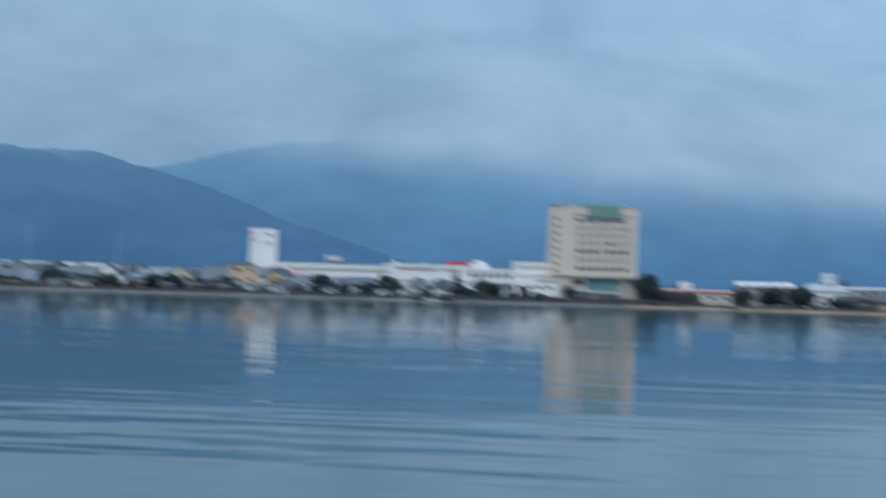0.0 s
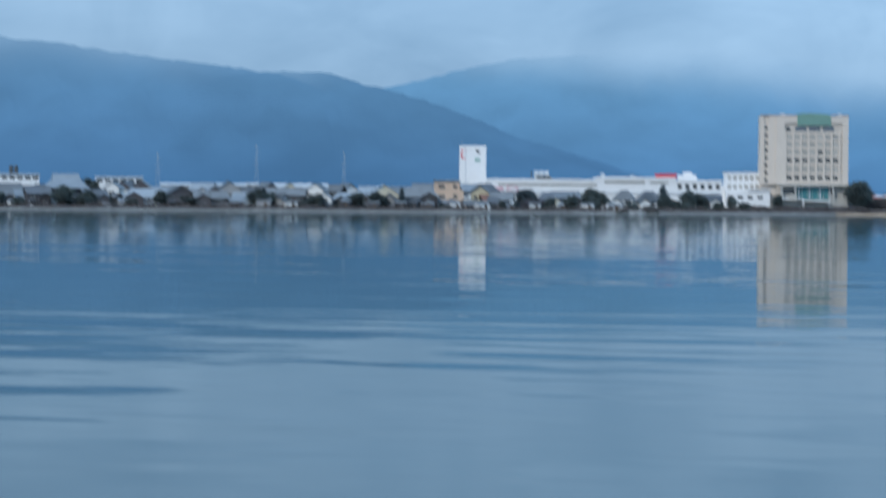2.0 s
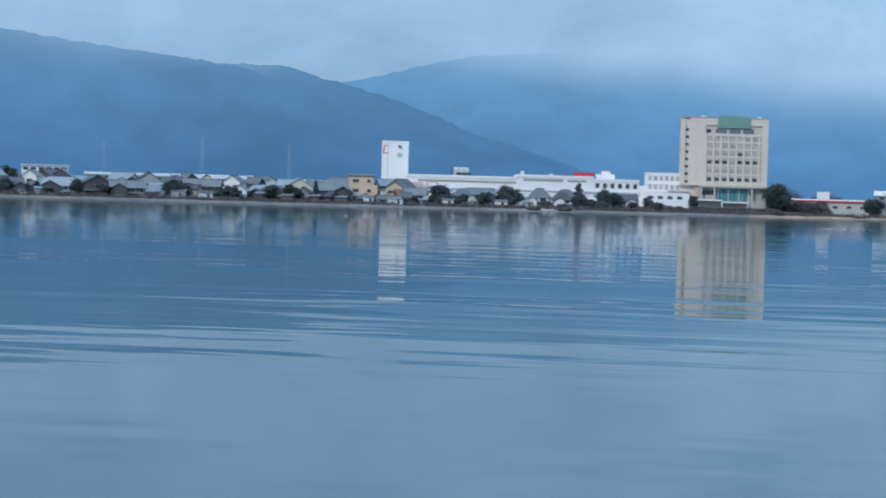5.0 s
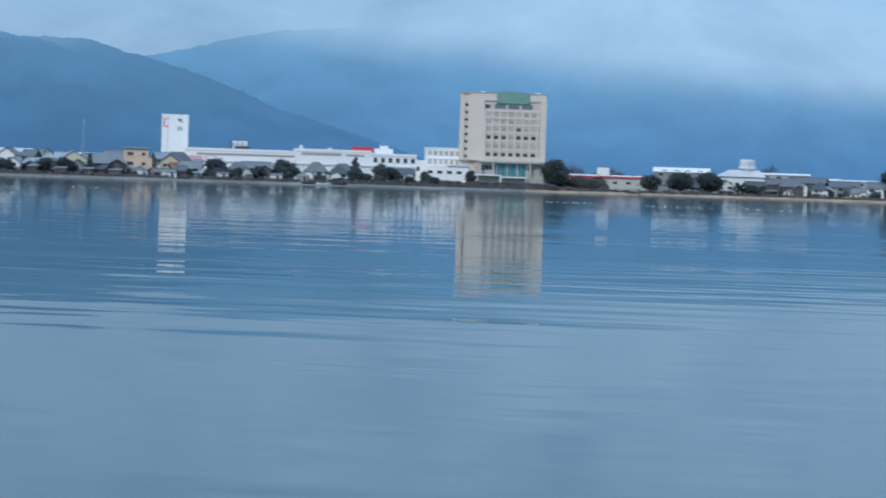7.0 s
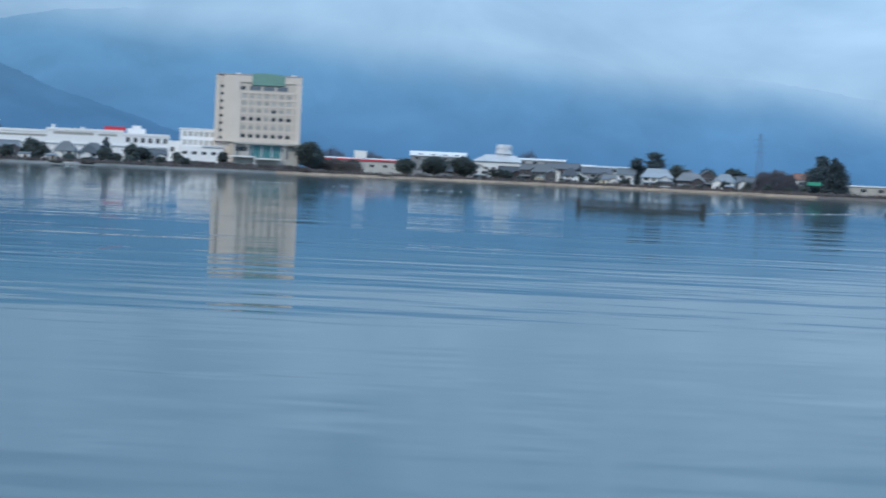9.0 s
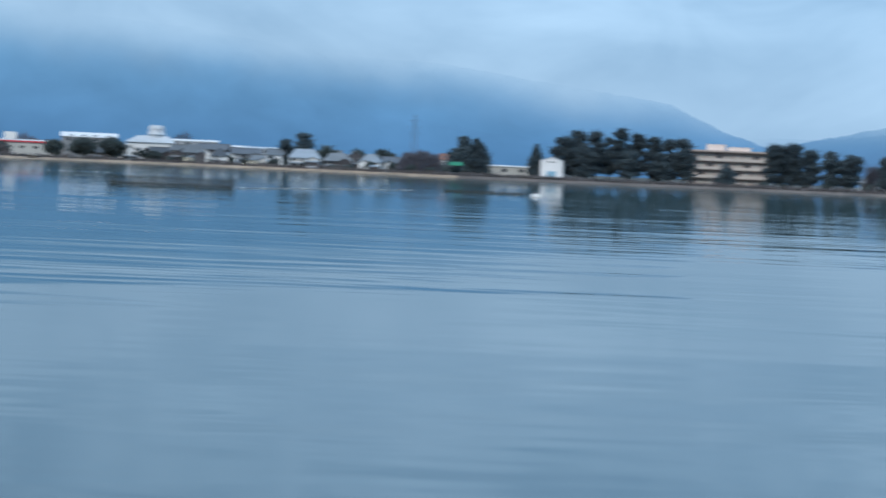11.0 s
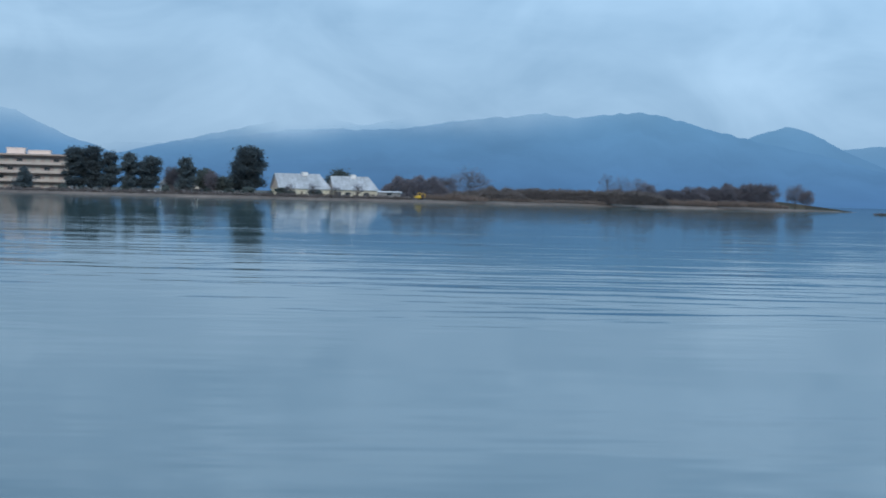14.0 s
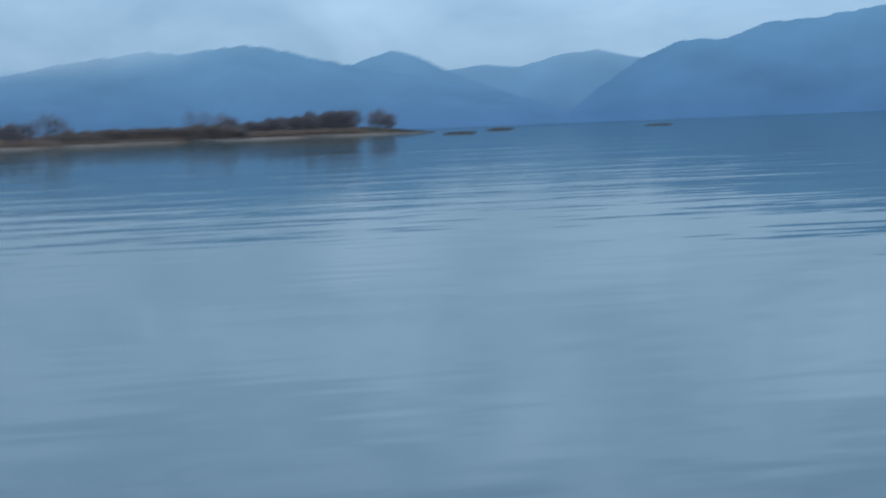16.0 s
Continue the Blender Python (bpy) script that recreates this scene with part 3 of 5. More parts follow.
WIN_SMALL = window_meshes(1.3, 1.1)
WIN_WIDE = window_meshes(2.2, 1.2)
WIN_TALL = window_meshes(1.5, 1.9)
BLIND_WIDE = window_meshes(1.9, 1.5)[1].copy()
BLIND_WIDE.materials.clear()
BLIND_WIDE.materials.append(BLIND)
WIN_HOTEL = window_meshes(1.9, 1.5)
TALL_BLIND = WIN_TALL[1].copy()
TALL_BLIND.materials.clear()
TALL_BLIND.materials.append(BLIND)
bm = bmesh.new()
box(bm, -0.5, 0.5, -0.06, 0.03, 0, 2.05)
DOOR_MESH = mesh_of(bm, "door", DOOR)


def window(parent, x, y, z, meshes, pane=None):
    ob = part("window", meshes[0], None, parent, at=(x, y, z))
    part("pane", pane or meshes[1], None, ob)
    return ob


# ---- houses ----
hrng = random.Random(5)
vrng = random.Random(31)
ROOF_WORD = {"grey": "grey", "dark": "dark", "blue": "blue-grey", "orange_tile": "weathered red"}
WALL_WORD = {"white": "white plaster", "cream": "cream plaster", "grey": "grey clad", "brown": "dark timber", "orange": "orange stucco", "yellow": "yellow stucco"}


def house(b, d, w, top, roof, wall, gable=False, turn=None, base=GROUND, hip=None):
    """A pitched-roof house; gable: its gable end faces the lake."""
    turn = hrng.uniform(-16, 16) if turn is None else turn
    h = top - base
    two = h > 5.4
    deep = 7.5 if not gable else 9.5
    hip = not gable and vrng.random() < 0.4 if hip is None else hip
    rise = min(0.36 * h, (deep if not gable else w) * 0.30) if not hip else min(0.44 * h, 3.6)
    eave = h - rise
    storeys = "two-storey" if two else "single-storey"
    ob = thing("house", b, d, base, f"{storeys} {WALL_WORD[wall]} house with {ROOF_WORD[roof]} tiled roof", "house", "houses along the shore", turn)
    hw, hd, t = w / 2 - 0.5, deep / 2 - 0.5, 0.2
    bm = bmesh.new()
    if gable:
        prism(bm, ((-hw, -0.3), (hw, -0.3), (hw, eave), (0, h - 0.25), (-hw, eave)), -hd, hd)
    elif hip:
        box(bm, -hw, hw, -hd, hd, -0.3, eave - 0.3)
    else:
        prism_x(bm, ((-hd, -0.3), (hd, -0.3), (hd, eave), (0, h - 0.25), (-hd, eave)), -hw, hw)
    part("wall", bm, WALL[wall], ob)
    bm = bmesh.new()
    if gable:
        k = rise / hw
        for s in (-1, 1):
            prism(bm, ((0, h), (s * (hw + 0.6), eave - 0.6 * k), (s * (hw + 0.6), eave - 0.6 * k - t), (0, h - t)), -hd - 0.5, hd + 0.5)
        box(bm, -0.16, 0.16, -hd - 0.55, hd + 0.55, h - 0.05, h + 0.16)
    elif hip:
        x1, y1, z1, cut = hw + 0.6, hd + 0.6, eave - 0.25, max(0.4, hw - hd * 0.8)
        lo, hi = [[bm.verts.new((x, y, z)) for x, y in ((-x1, -y1), (x1, -y1), (x1, y1), (-x1, y1))] for z in (z1 - t, z1)]
        top_a, top_b = bm.verts.new((-cut, 0, h + 0.1)), bm.verts.new((cut, 0, h + 0.1))
        bm.faces.new(lo)
        for a in range(4):
            bm.faces.new((lo[a], lo[(a + 1) % 4], hi[(a + 1) % 4], hi[a]))
        for ring in ((hi[0], hi[1], top_b, top_a), (hi[1], hi[2], top_b), (hi[2], hi[3], top_a, top_b), (hi[3], hi[0], top_a)):
            bm.faces.new(ring)
    else:
        k = rise / hd
        for s in (-1, 1):
            prism_x(bm, ((0, h), (s * (hd + 0.6), eave - 0.6 * k), (s * (hd + 0.6), eave - 0.6 * k - t), (0, h - t)), -hw - 0.6, hw + 0.6)
        box(bm, -hw - 0.65, hw + 0.65, -0.16, 0.16, h - 0.05, h + 0.16)
    part("roof", bm, ROOF[roof], ob)
    front = -hd
    # a gabled wing stands out towards the lake on the wider houses
    xw, ww = 9e9, 0.0
    if w > 7.4 and not gable:
        xw, ww, he = vrng.choice((-0.24, 0.22)) * w, vrng.uniform(0.36, 0.48) * w, eave * vrng.uniform(0.72, 0.98)
        rw, out = ww * 0.27, front - vrng.uniform(1.4, 2.6)
        bm = bmesh.new()
        prism(bm, ((xw - ww / 2, -0.3), (xw + ww / 2, -0.3), (xw + ww / 2, he), (xw, he + rw - 0.2), (xw - ww / 2, he)), out, front - 0.003)
        part("wing_wall", bm, WALL[vrng.choice((wall, wall, "white", "brown"))], ob)
        bm = bmesh.new()
        ex = ww / 2 + 0.5
        prism(bm, ((xw, he + rw), (xw + ex, he - 0.27), (xw + ex, he - 0.45), (xw, he + rw - 0.18), (xw - ex, he - 0.45), (xw - ex, he - 0.27)), out - 0.5, front + 1.2)
        part("wing_roof", bm, ROOF[vrng.choice((roof, roof, "dark"))], ob)
        window(ob, xw, out, 0.75, WIN_SMALL)
        if he > 4.4:
            window(ob, xw, out, he - 1.7, WIN_SMALL)
    if two:
        z = eave * 0.52
        for a, b2 in ((-hw - 0.3, min(hw + 0.3, xw - ww / 2 - 0.01)), (xw + ww / 2 + 0.01, hw + 0.3)):
            if b2 - a > 0.5:
                bm = bmesh.new()
                prism_x(bm, ((front - 1.5, z - 0.55), (front - 0.002, z), (front - 0.002, z - 0.2), (front - 1.5, z - 0.75)), a, b2)
                part("lower_roof", bm, ROOF[roof], ob)
    n = max(1, int(w / 3.4))
    for i in range(n):
        x = -hw + (i + 0.5) * 2 * hw / n
        if abs(x - xw) < ww / 2 + 0.9:
            continue
        if two:
            window(ob, x, front, eave * 0.62, WIN_SMALL if (i + int(w)) % 2 else WIN_WIDE)
        if i == n // 2 and n > 1:
            part("door", DOOR_MESH, None, ob, at=(x, front, 0.0))
        else:
            window(ob, x, front, 0.75, WIN_WIDE)
    return ob


def long_store(b, d, w, top, mat=None, label="", base=GROUND, deep=14, name="warehouse", rise=1.2):
    """A long low hall with a shallow roof and a band of windows."""
    mat = mat or SHEET
    h = top - base
    ob = thing(name, b, d, base, label or "long pale metal-roofed warehouse behind the houses", "warehouse")
    bm = bmesh.new()
    box(bm, -w / 2, w / 2, -deep / 2, deep / 2, -0.3, h - rise)
    part("wall", bm, WALL["grey"] if mat is SHEET else BLIND if name == "store" else WALL["grey"] if name in ("hall", "hall_wing") else PANEL, ob)
    bm = bmesh.new()
    prism_x(bm, ((-deep / 2 - 0.5, h - rise - 0.05), (-deep / 2 - 0.5, h - rise + 0.2), (0, h), (deep / 2 + 0.5, h - rise + 0.2), (deep / 2 + 0.5, h - rise - 0.05)), -w / 2 - 0.5, w / 2 + 0.5)
    part("roof", bm, mat, ob)
    n = int(w / (3.2 if name == "block" else 6))
    for i in range(n):
        window(ob, -w / 2 + (i + 0.5) * w / n, -deep / 2, max(0.8, h * 0.45) if h < 9 else h - rise - 1.9, WIN_WIDE)
    return ob


house(-26.6, 1086, 11, 8.2, "grey", "brown")
house(-26.0, 1090, 9, 8.8, "dark", "grey")
house(-25.41, 1085, 8.7, 8.1, "grey", "brown")
house(-25.01, 1092, 6.3, 7.5, "blue", "white")
house(-24.72, 1078, 9.3, 8.6, "dark", "brown")
house(-23.62, 1080, 9.5, 7.6, "dark", "brown")
house(-23.18, 1104, 6.6, 10.7, "blue", "white", True)
house(-22.65, 1082, 15.5, 8.0, "blue", "grey")
house(-21.97, 1084, 11.8, 9.3, "dark", "brown", True)
house(-21.36, 1078, 13.0, 7.4, "grey", "brown")
house(-20.76, 1078, 9.9, 6.1, "blue", "grey")
house(-19.83, 1088, 15.1, 8.8, "grey", "brown")
house(-19.73, 1112, 4.8, 10.9, "grey", "cream", True)
house(-19.08, 1082, 6.6, 7.1, "blue", "white", True)
house(-18.58, 1090, 15.3, 7.1, "blue", "brown")
house(-17.93, 1086, 11.5, 10.3, "blue", "cream", True, 4)
house(-17.22, 1082, 14.0, 9.7, "grey", "brown")
house(-16.09, 1078, 9.3, 4.5, "grey", "orange")
house(-15.96, 1100, 7.8, 10.2, "dark", "yellow", True)
house(-15.57, 1095, 9.2, 7.7, "grey", "white")
house(-14.60, 1130, 8.9, 8.2, "dark", "cream")
house(-14.24, 1135, 11.6, 8.6, "blue", "brown")
house(-13.03, 1150, 9.0, 9.3, "grey", "white")
house(-12.58, 1150, 8.1, 8.1, "dark", "white")
house(-12.49, 1180, 9.9, 9.2, "dark", "brown")
house(-11.27, 1200, 10.8, 7.7, "dark", "brown")
house(-3.63, 1345, 11.6, 9.6, "grey", "brown")
house(-3.01, 1350, 16.4, 10.7, "dark", "brown")
house(-2.36, 1350, 15.3, 9.3, "dark", "grey")
house(-1.70, 1300, 8.8, 9.3, "blue", "white")
house(-1.09, 1264, 14.5, 9.6, "blue", "white", False, 5, hip=True)
house(-5.2, 1352, 10.5, 7.2, "dark", "brown")
house(-4.75, 1350, 9.0, 8.2, "grey", "white", True)
house(-4.1, 1352, 11.0, 8.0, "dark", "brown")
house(-3.35, 1330, 7.0, 6.4, "blue", "white")
house(-2.70, 1325, 8.0, 6.8, "blue", "white", True)
house(-2.05, 1322, 7.5, 6.2, "grey", "white")
house(-0.41, 1252, 12.8, 8.4, "grey", "brown")
house(0.29, 1240, 10.0, 8.5, "blue", "white")
house(0.69, 1245, 8.7, 7.8, "dark", "grey")
house(1.80, 1250, 6.0, 10.2, "orange_tile", "white")
house(11.30, 1180, 11.0, 8.1, "orange_tile", "grey")
house(10.50, 1170, 10.5, 8.5, "grey", "white")
# small houses and huts at all angles in front of the rows
hrng = random.Random(58)
for i in range(40):
    hb = -26.8 + i * 0.286 + hrng.uniform(-0.12, 0.12)
    house(hb, shore(hb) + hrng.uniform(30, 44), hrng.uniform(3.6, 6.6), hrng.uniform(4.0, 7.0), hrng.choice(("blue", "dark", "dark", "grey", "dark", "orange_tile")),
          hrng.choice(("white", "brown", "brown", "brown", "grey", "brown")), hrng.random() < 0.5, hrng.uniform(-35, 35))
house(10.98, 1186, 10.0, 7.4, "dark", "white")
house(11.48, 1190, 8.5, 6.8, "orange_tile", "white", True)
# lean-to sheds and garden stores on the beach side
def garden_shed(b, d, w, h, wall, roof):
    ob = thing("garden_shed", b, d, GROUND, f"small {WALL_WORD[wall]} garden shed with sloping roof", "shed", "garden sheds", hrng.uniform(-25, 25))
    bm = bmesh.new()
    prism_x(bm, ((-1.4, -0.2), (1.4, -0.2), (1.4, h), (-1.4, h - 0.5)), -w / 2, w / 2)
    part("wall", bm, WALL[wall], ob)
    bm = bmesh.new()
    prism_x(bm, ((-1.7, h - 0.53), (1.7, h + 0.08), (1.7, h + 0.2), (-1.7, h - 0.41)), -w / 2 - 0.3, w / 2 + 0.3)
    part("roof", bm, ROOF[roof], ob)
    part("door", DOOR_MESH, None, ob, at=(w * 0.15, -1.4, 0))


for i in range(30):
    gb = -26.8 + i * 0.54 if i < 26 else -3.5 + (i - 26) * 1.3
    garden_shed(gb, shore(gb) + hrng.uniform(21, 27), hrng.uniform(2.4, 5.5), hrng.uniform(2.3, 3.2), hrng.choice(("white", "grey", "brown", "brown", "cream")), hrng.choice(("blue", "grey")))
def temple(b, d, w, top):
    """A broad hall with a high hipped and flared roof above a lower skirt roof."""
    ob = thing("temple_hall", b, d, GROUND, "temple hall with a high flared grey tile roof", "temple", turn=6)
    h = top - GROUND
    bm = bmesh.new()
    box(bm, -w / 2 + 1.5, w / 2 - 1.5, -5.5, 5.5, -0.3, h * 0.585)
    part("wall", bm, WALL["brown"], ob)
    bm = bmesh.new()
    rings = []
    for z, x, y in ((h * 0.56, w / 2 + 2.4, 8.0), (h * 0.61, w / 2 + 1.2, 6.6), (h * 0.70, w / 2 + 0.3, 4.8), (h * 0.80, w / 2 - 0.9, 3.0), (h * 0.97, w / 2 - 1.3, 0.7), (h, w / 2 - 1.1, 0.4)):
        rings.append([bm.verts.new(v) for v in ((-x, -y, z), (x, -y, z), (x, y, z), (-x, y, z))])
    bm.faces.new(rings[0][::-1])
    bm.faces.new(rings[-1])
    for r, s in zip(rings, rings[1:]):
        for k in range(4):
            bm.faces.new((r[k], r[(k + 1) % 4], s[(k + 1) % 4], s[k]))
    part("roof", bm, ROOF["blue"], ob)
    bm = bmesh.new()
    prism_x(bm, ((-8.6, h * 0.24), (-5.45, h * 0.34), (-5.45, h * 0.31), (-8.6, h * 0.21)), -w / 2, w / 2)
    part("porch_roof", bm, ROOF["dark"], ob)
    for x in (-w * 0.3, -w * 0.1, w * 0.1, w * 0.3):
        bm = bmesh.new()
        tube(bm, ((x, -8.0, -0.3), (x, -8.0, h * 0.24)), (0.16, 0.16), 6)
        part("porch_post", bm, WALL["brown"], ob)
    for x in (-w * 0.2, w * 0.2):
        window(ob, x, -5.5, 0.7, WIN_WIDE)


temple(-24.13, 1100, 12.4, 13.5)
long_store(-24.95, 1290, 27, 15.3, HALL_ROOF, "white two-storey block with a row of windows", GROUND, 10, "block", 0.6)
long_store(-22.79, 1290, 20.5, 14.4, HALL_ROOF, "white two-storey block with a row of windows", GROUND, 10, "block", 0.6)
long_store(-20.0, 1300, 60, 12.0, PANEL, "long low white building far behind the houses", GROUND, 10, "block", 0.5)


def water_tanks(b, d, top):
    ob = thing("water_tanks", b, d, GROUND, "pair of dark tanks on a steel frame", "tank")
    h = top - GROUND
    for x in (-1.1, 1.1):
        bm = bmesh.new()
        tube(bm, ((x, 0, h - 3.4), (x, 0, h - 0.5), (x, 0, h)), (0.95, 0.95, 0.4), 12)
        part("tank", bm, DARKMETAL, ob)
    for x in (-1.9, 1.9):
        bm = bmesh.new()
        tube(bm, ((x, 0, -0.3), (x, 0, h - 3.4)), (0.18, 0.18), 5)
        part("leg", bm, LATTICE, ob)
    bm = bmesh.new()
    box(bm, -2.2, 2.2, -1.0, 1.0, h - 3.6, h - 3.4)
    part("platform", bm, LATTICE, ob)


water_tanks(-24.8, 1320, 19.3)
# second and third rows, of which mostly the roofs show
back = random.Random(12)
for i in range(34):
    bb = -26.8 + i * 0.335
    house(bb + back.uniform(-0.1, 0.1), back.uniform(1112, 1190), back.uniform(6, 12), back.uniform(8.6, 11.8),
          back.choice(("grey", "blue", "dark", "grey", "blue")), back.choice(("grey", "brown", "white", "brown", "brown")), back.random() < 0.45, back.uniform(-30, 30))
for i in range(9):
    house(-3.4 + i * 0.55, back.uniform(1300, 1400), back.uniform(7, 12), back.uniform(8.0, 10.6),
          back.choice(("grey", "blue", "dark")), back.choice(("grey", "white", "brown")), back.random() < 0.3)
long_store(-21.2, 1255, 36, 11.6)
long_store(-19.2, 1265, 30, 11.2)
long_store(-17.3, 1262, 20, 10.8)


# ---- three-storey orange house ----
def villa(b, d, w, top):
    ob = thing("villa", b, d, GROUND, "three-storey orange stucco villa with flat grey roof", "house", "houses along the shore", 5)
    h = top - GROUND
    bm = bmesh.new()
    box(bm, -w / 2, w / 2, -4.5, 4.5, -0.3, h * 0.66)
    box(bm, -w / 2 + 0.6, w / 2 - 1.4, -3.8, 4.2, h * 0.66, h - 0.4)
    part("wall", bm, WALL["orange"], ob)
    bm = bmesh.new()
    box(bm, -w / 2 + 0.2, w / 2 - 1.0, -4.3, 4.6, h - 0.4, h - 0.1)
    prism_x(bm, ((-4.3, h - 0.1), (0, h + 0.35), (4.6, h - 0.1)), -w / 2 + 0.2, w / 2 - 1.0)
    part("roof", bm, ROOF["grey"], ob)
    bm = bmesh.new()
    for x in np.linspace(-w / 2 + 0.1, w / 2 - 0.1, 12):
        box(bm, x - 0.03, x + 0.03, -4.46, -4.40, h * 0.66, h * 0.66 + 0.9)
    box(bm, -w / 2, w / 2, -4.48, -4.38, h * 0.66 + 0.9, h * 0.66 + 0.98)
    part("balcony_rail", bm, FRAME, ob)
    for z in (0.8, h * 0.40, h * 0.74):
        for x in (-w * 0.27, w * 0.2):
            window(ob, x, -4.5 if z < h * 0.6 else -3.8, z, WIN_WIDE if x < 0 else WIN_SMALL)
    part("door", DOOR_MESH, None, ob, at=(0, -4.5, 0))


villa(-16.65, 1087, 10.7, 12.0)


# ---- hotel ----
def hotel(b, d, w, top):
    ob = thing("hotel", b, d, GROUND, "twelve-storey beige tiled hotel with green roof front", "hotel", turn=2)
    h = top - GROUND
    hw = w / 2
    bm = bmesh.new()
    box(bm, -hw + 7.0, hw, 0, 18, -0.3, h - 0.6)
    part("wall", bm, HOTEL_B, ob)
    bm = bmesh.new()
    box(bm, -hw, -hw + 7.0, 1.2, 16, -0.3, h)
    box(bm, -hw, -hw + 1.6, 0.8, 1.2, 12, h)
    box(bm, -hw + 4.0, -hw + 7.0, 0.4, 1.2, 12, h)
    part("stair_wing", bm, HOTEL, ob)
    # plain piers, bands and the parapet
    def slab(name, *size):
        bm = bmesh.new()
        box(bm, *size)
        part(name, bm, HOTEL, ob)
    slab("pier", -hw + 7.0, -hw + 11.0, -0.6, 0, 12.8, h)
    slab("pier", hw - 2.6, hw, -0.6, 0, 12.8, h)
    slab("parapet", -hw + 11.0, -3.2, -0.6, 0, h - 3.2, h)
    slab("parapet", 11.8, hw - 2.6, -0.6, 0, h - 3.2, h - 0.3)
    for i in range(8):
        x = -hw + 11.0 + i * 3.42
        slab("mullion", x, x + 0.85, -0.55, 0, 12.8, 35.3)
    for z in (13.0, 16.9, 21.0, 24.8, 28.2, 31.4, 34.6):
        slab("floor_band", -hw + 11.0, hw - 2.6, -0.25, 0, z, z + 1.0)
    slab("cornice", -hw - 0.3, hw + 0.3, -0.9, 0.3, 12.2, 12.8)
    slab("roof", -hw + 7.1, hw + 0.2, 0.4, 18.2, h - 0.6, h - 0.2)
    bm = bmesh.new()
    prism(bm, ((-3.2, h - 4.3), (11.8, h - 4.3), (11.8, h + 0.3), (10.4, h + 0.7), (4.3, h + 1.2), (-1.8, h + 1.1), (-3.2, h + 0.8)), -0.75, 6)
    front = part("green_roof_front", bm, GREEN, ob, "green copper roof front between the piers")
    for i in range(11):
        bm = bmesh.new()
        x = -3.0 + i * 1.45
        box(bm, x, x + 0.12, -0.83, -0.75, h - 4.3, h + 0.3)
        part("seam", bm, GREEN, front)
    pick = random.Random(3)
    for zi, z in enumerate((14.4, 18.2, 22.2, 25.8, 29.2, 32.5)):
        for i in range(8):
            x = -hw + 11.0 + 0.75 + 1.33 + i * 3.42
            if x > hw - 3.4:
                continue
            dark = pick.random() < (0.75 if zi in (0, 2) else 0.06)
            window(ob, x, 0.0, z, WIN_HOTEL, None if dark else BLIND_WIDE)
    big = window_meshes(4.9, 1.9, 3)
    big[1].materials[0] = PALE_GLASS
    for x in (-1.6, 4.6, 10.7):
        window(ob, x, -0.05, 36.1, big)
    window(ob, -7.2, -0.05, 36.2, WIN_HOTEL)
    for i in range(8):
        window(ob, -hw + 2.8, 1.2, 13.4 + i * 3.35, WIN_SMALL)
    slab("stair_pier", -hw + 1.6, -hw + 2.0, 0.5, 1.2, 12, h - 2.5)
    slab("stair_pier", -hw + 3.6, -hw + 4.0, 0.5, 1.2, 12, h - 2.5)
    # dark coping along the tops
    for x0, x1, y0, y1, z in ((-hw - 0.1, -hw + 7.0, 0.3, 1.0, h), (-hw + 7.0, -3.2, -0.75, -0.1, h), (11.8, hw + 0.1, -0.75, -0.1, h)):
        bm = bmesh.new()
        box(bm, x0, x1, y0, y1, z, z + 0.45)
        part("coping", bm, OCHRE, ob, "brown coping")
    bm = bmesh.new()
    for x, z in ((-hw + 10, h), (hw - 4, h)):
        box(bm, x - 1.1, x + 1.1, 0.5, 1.2, z + 0.35, z + 0.9)
        box(bm, x - 0.1, x + 0.1, 0.8, 0.95, z - 0.4, z + 0.35)
    part("roof_lamp", bm, PANEL, ob, "white lamp box on the parapet")
    # two-storey base with teal glass and canopies
    bm = bmesh.new()
    box(bm, -hw + 9.0, hw - 0.5, -6, -0.95, -0.3, 5.2)
    box(bm, -hw + 9.0, hw - 0.5, -3.5, -0.95, 5.2, 11.6)
    for x in (-hw + 9.5, -hw + 15.5, 12.6, hw - 1.2):
        box(bm, x - 0.4, x + 0.4, -6.3, -5.4, -0.3, 11.6)
    box(bm, -hw + 8.6, hw, -6.5, -0.95, 11.4, 12.1)
    part("podium", bm, BLIND, ob, "pale pillared podium")
    for i in range(10):
        bm = bmesh.new()
        inner = 3 <= i <= 8
        box(bm, -1.1, 1.1, -0.08, 0, -0.1 if inner else 2.6, 5.9 if inner else 4.6)
        part("glazing", bm, TEAL if inner else GLASS, ob, "teal glass wall panel" if inner else "dark window strip", at=(-9.2 + i * 2.35, -3.5, 5.4))
    bm = bmesh.new()
    box(bm, -2.6, 11.6, -4.2, -3.6, 11.0, 11.4)
    for x in (-2.6, 2.1, 6.8, 11.2):
        box(bm, x, x + 0.4, -4.4, -3.6, 5.2, 11.0)
    part("glazing_frame", bm, SHEET, ob, "pale frame round the teal glass")
    for x0, x1, z in ((-hw + 7, -hw + 19, 5.4), (-1, 11, 4.6)):
        bm = bmesh.new()
        box(bm, x0, x1, -10, -6, z, z + 0.5)
        for x in (x0 + 0.4, x1 - 0.4):
            box(bm, x - 0.15, x + 0.15, -9.8, -9.5, -0.3, z)
        part("canopy", bm, PANEL, ob, "white entrance canopy")
    for i in range(6):
        window(ob, -hw + 12 + i * 4.4, -6.0, 1.0, WIN_WIDE)


hotel(-9.24, 1295, 39.2, 44.0)


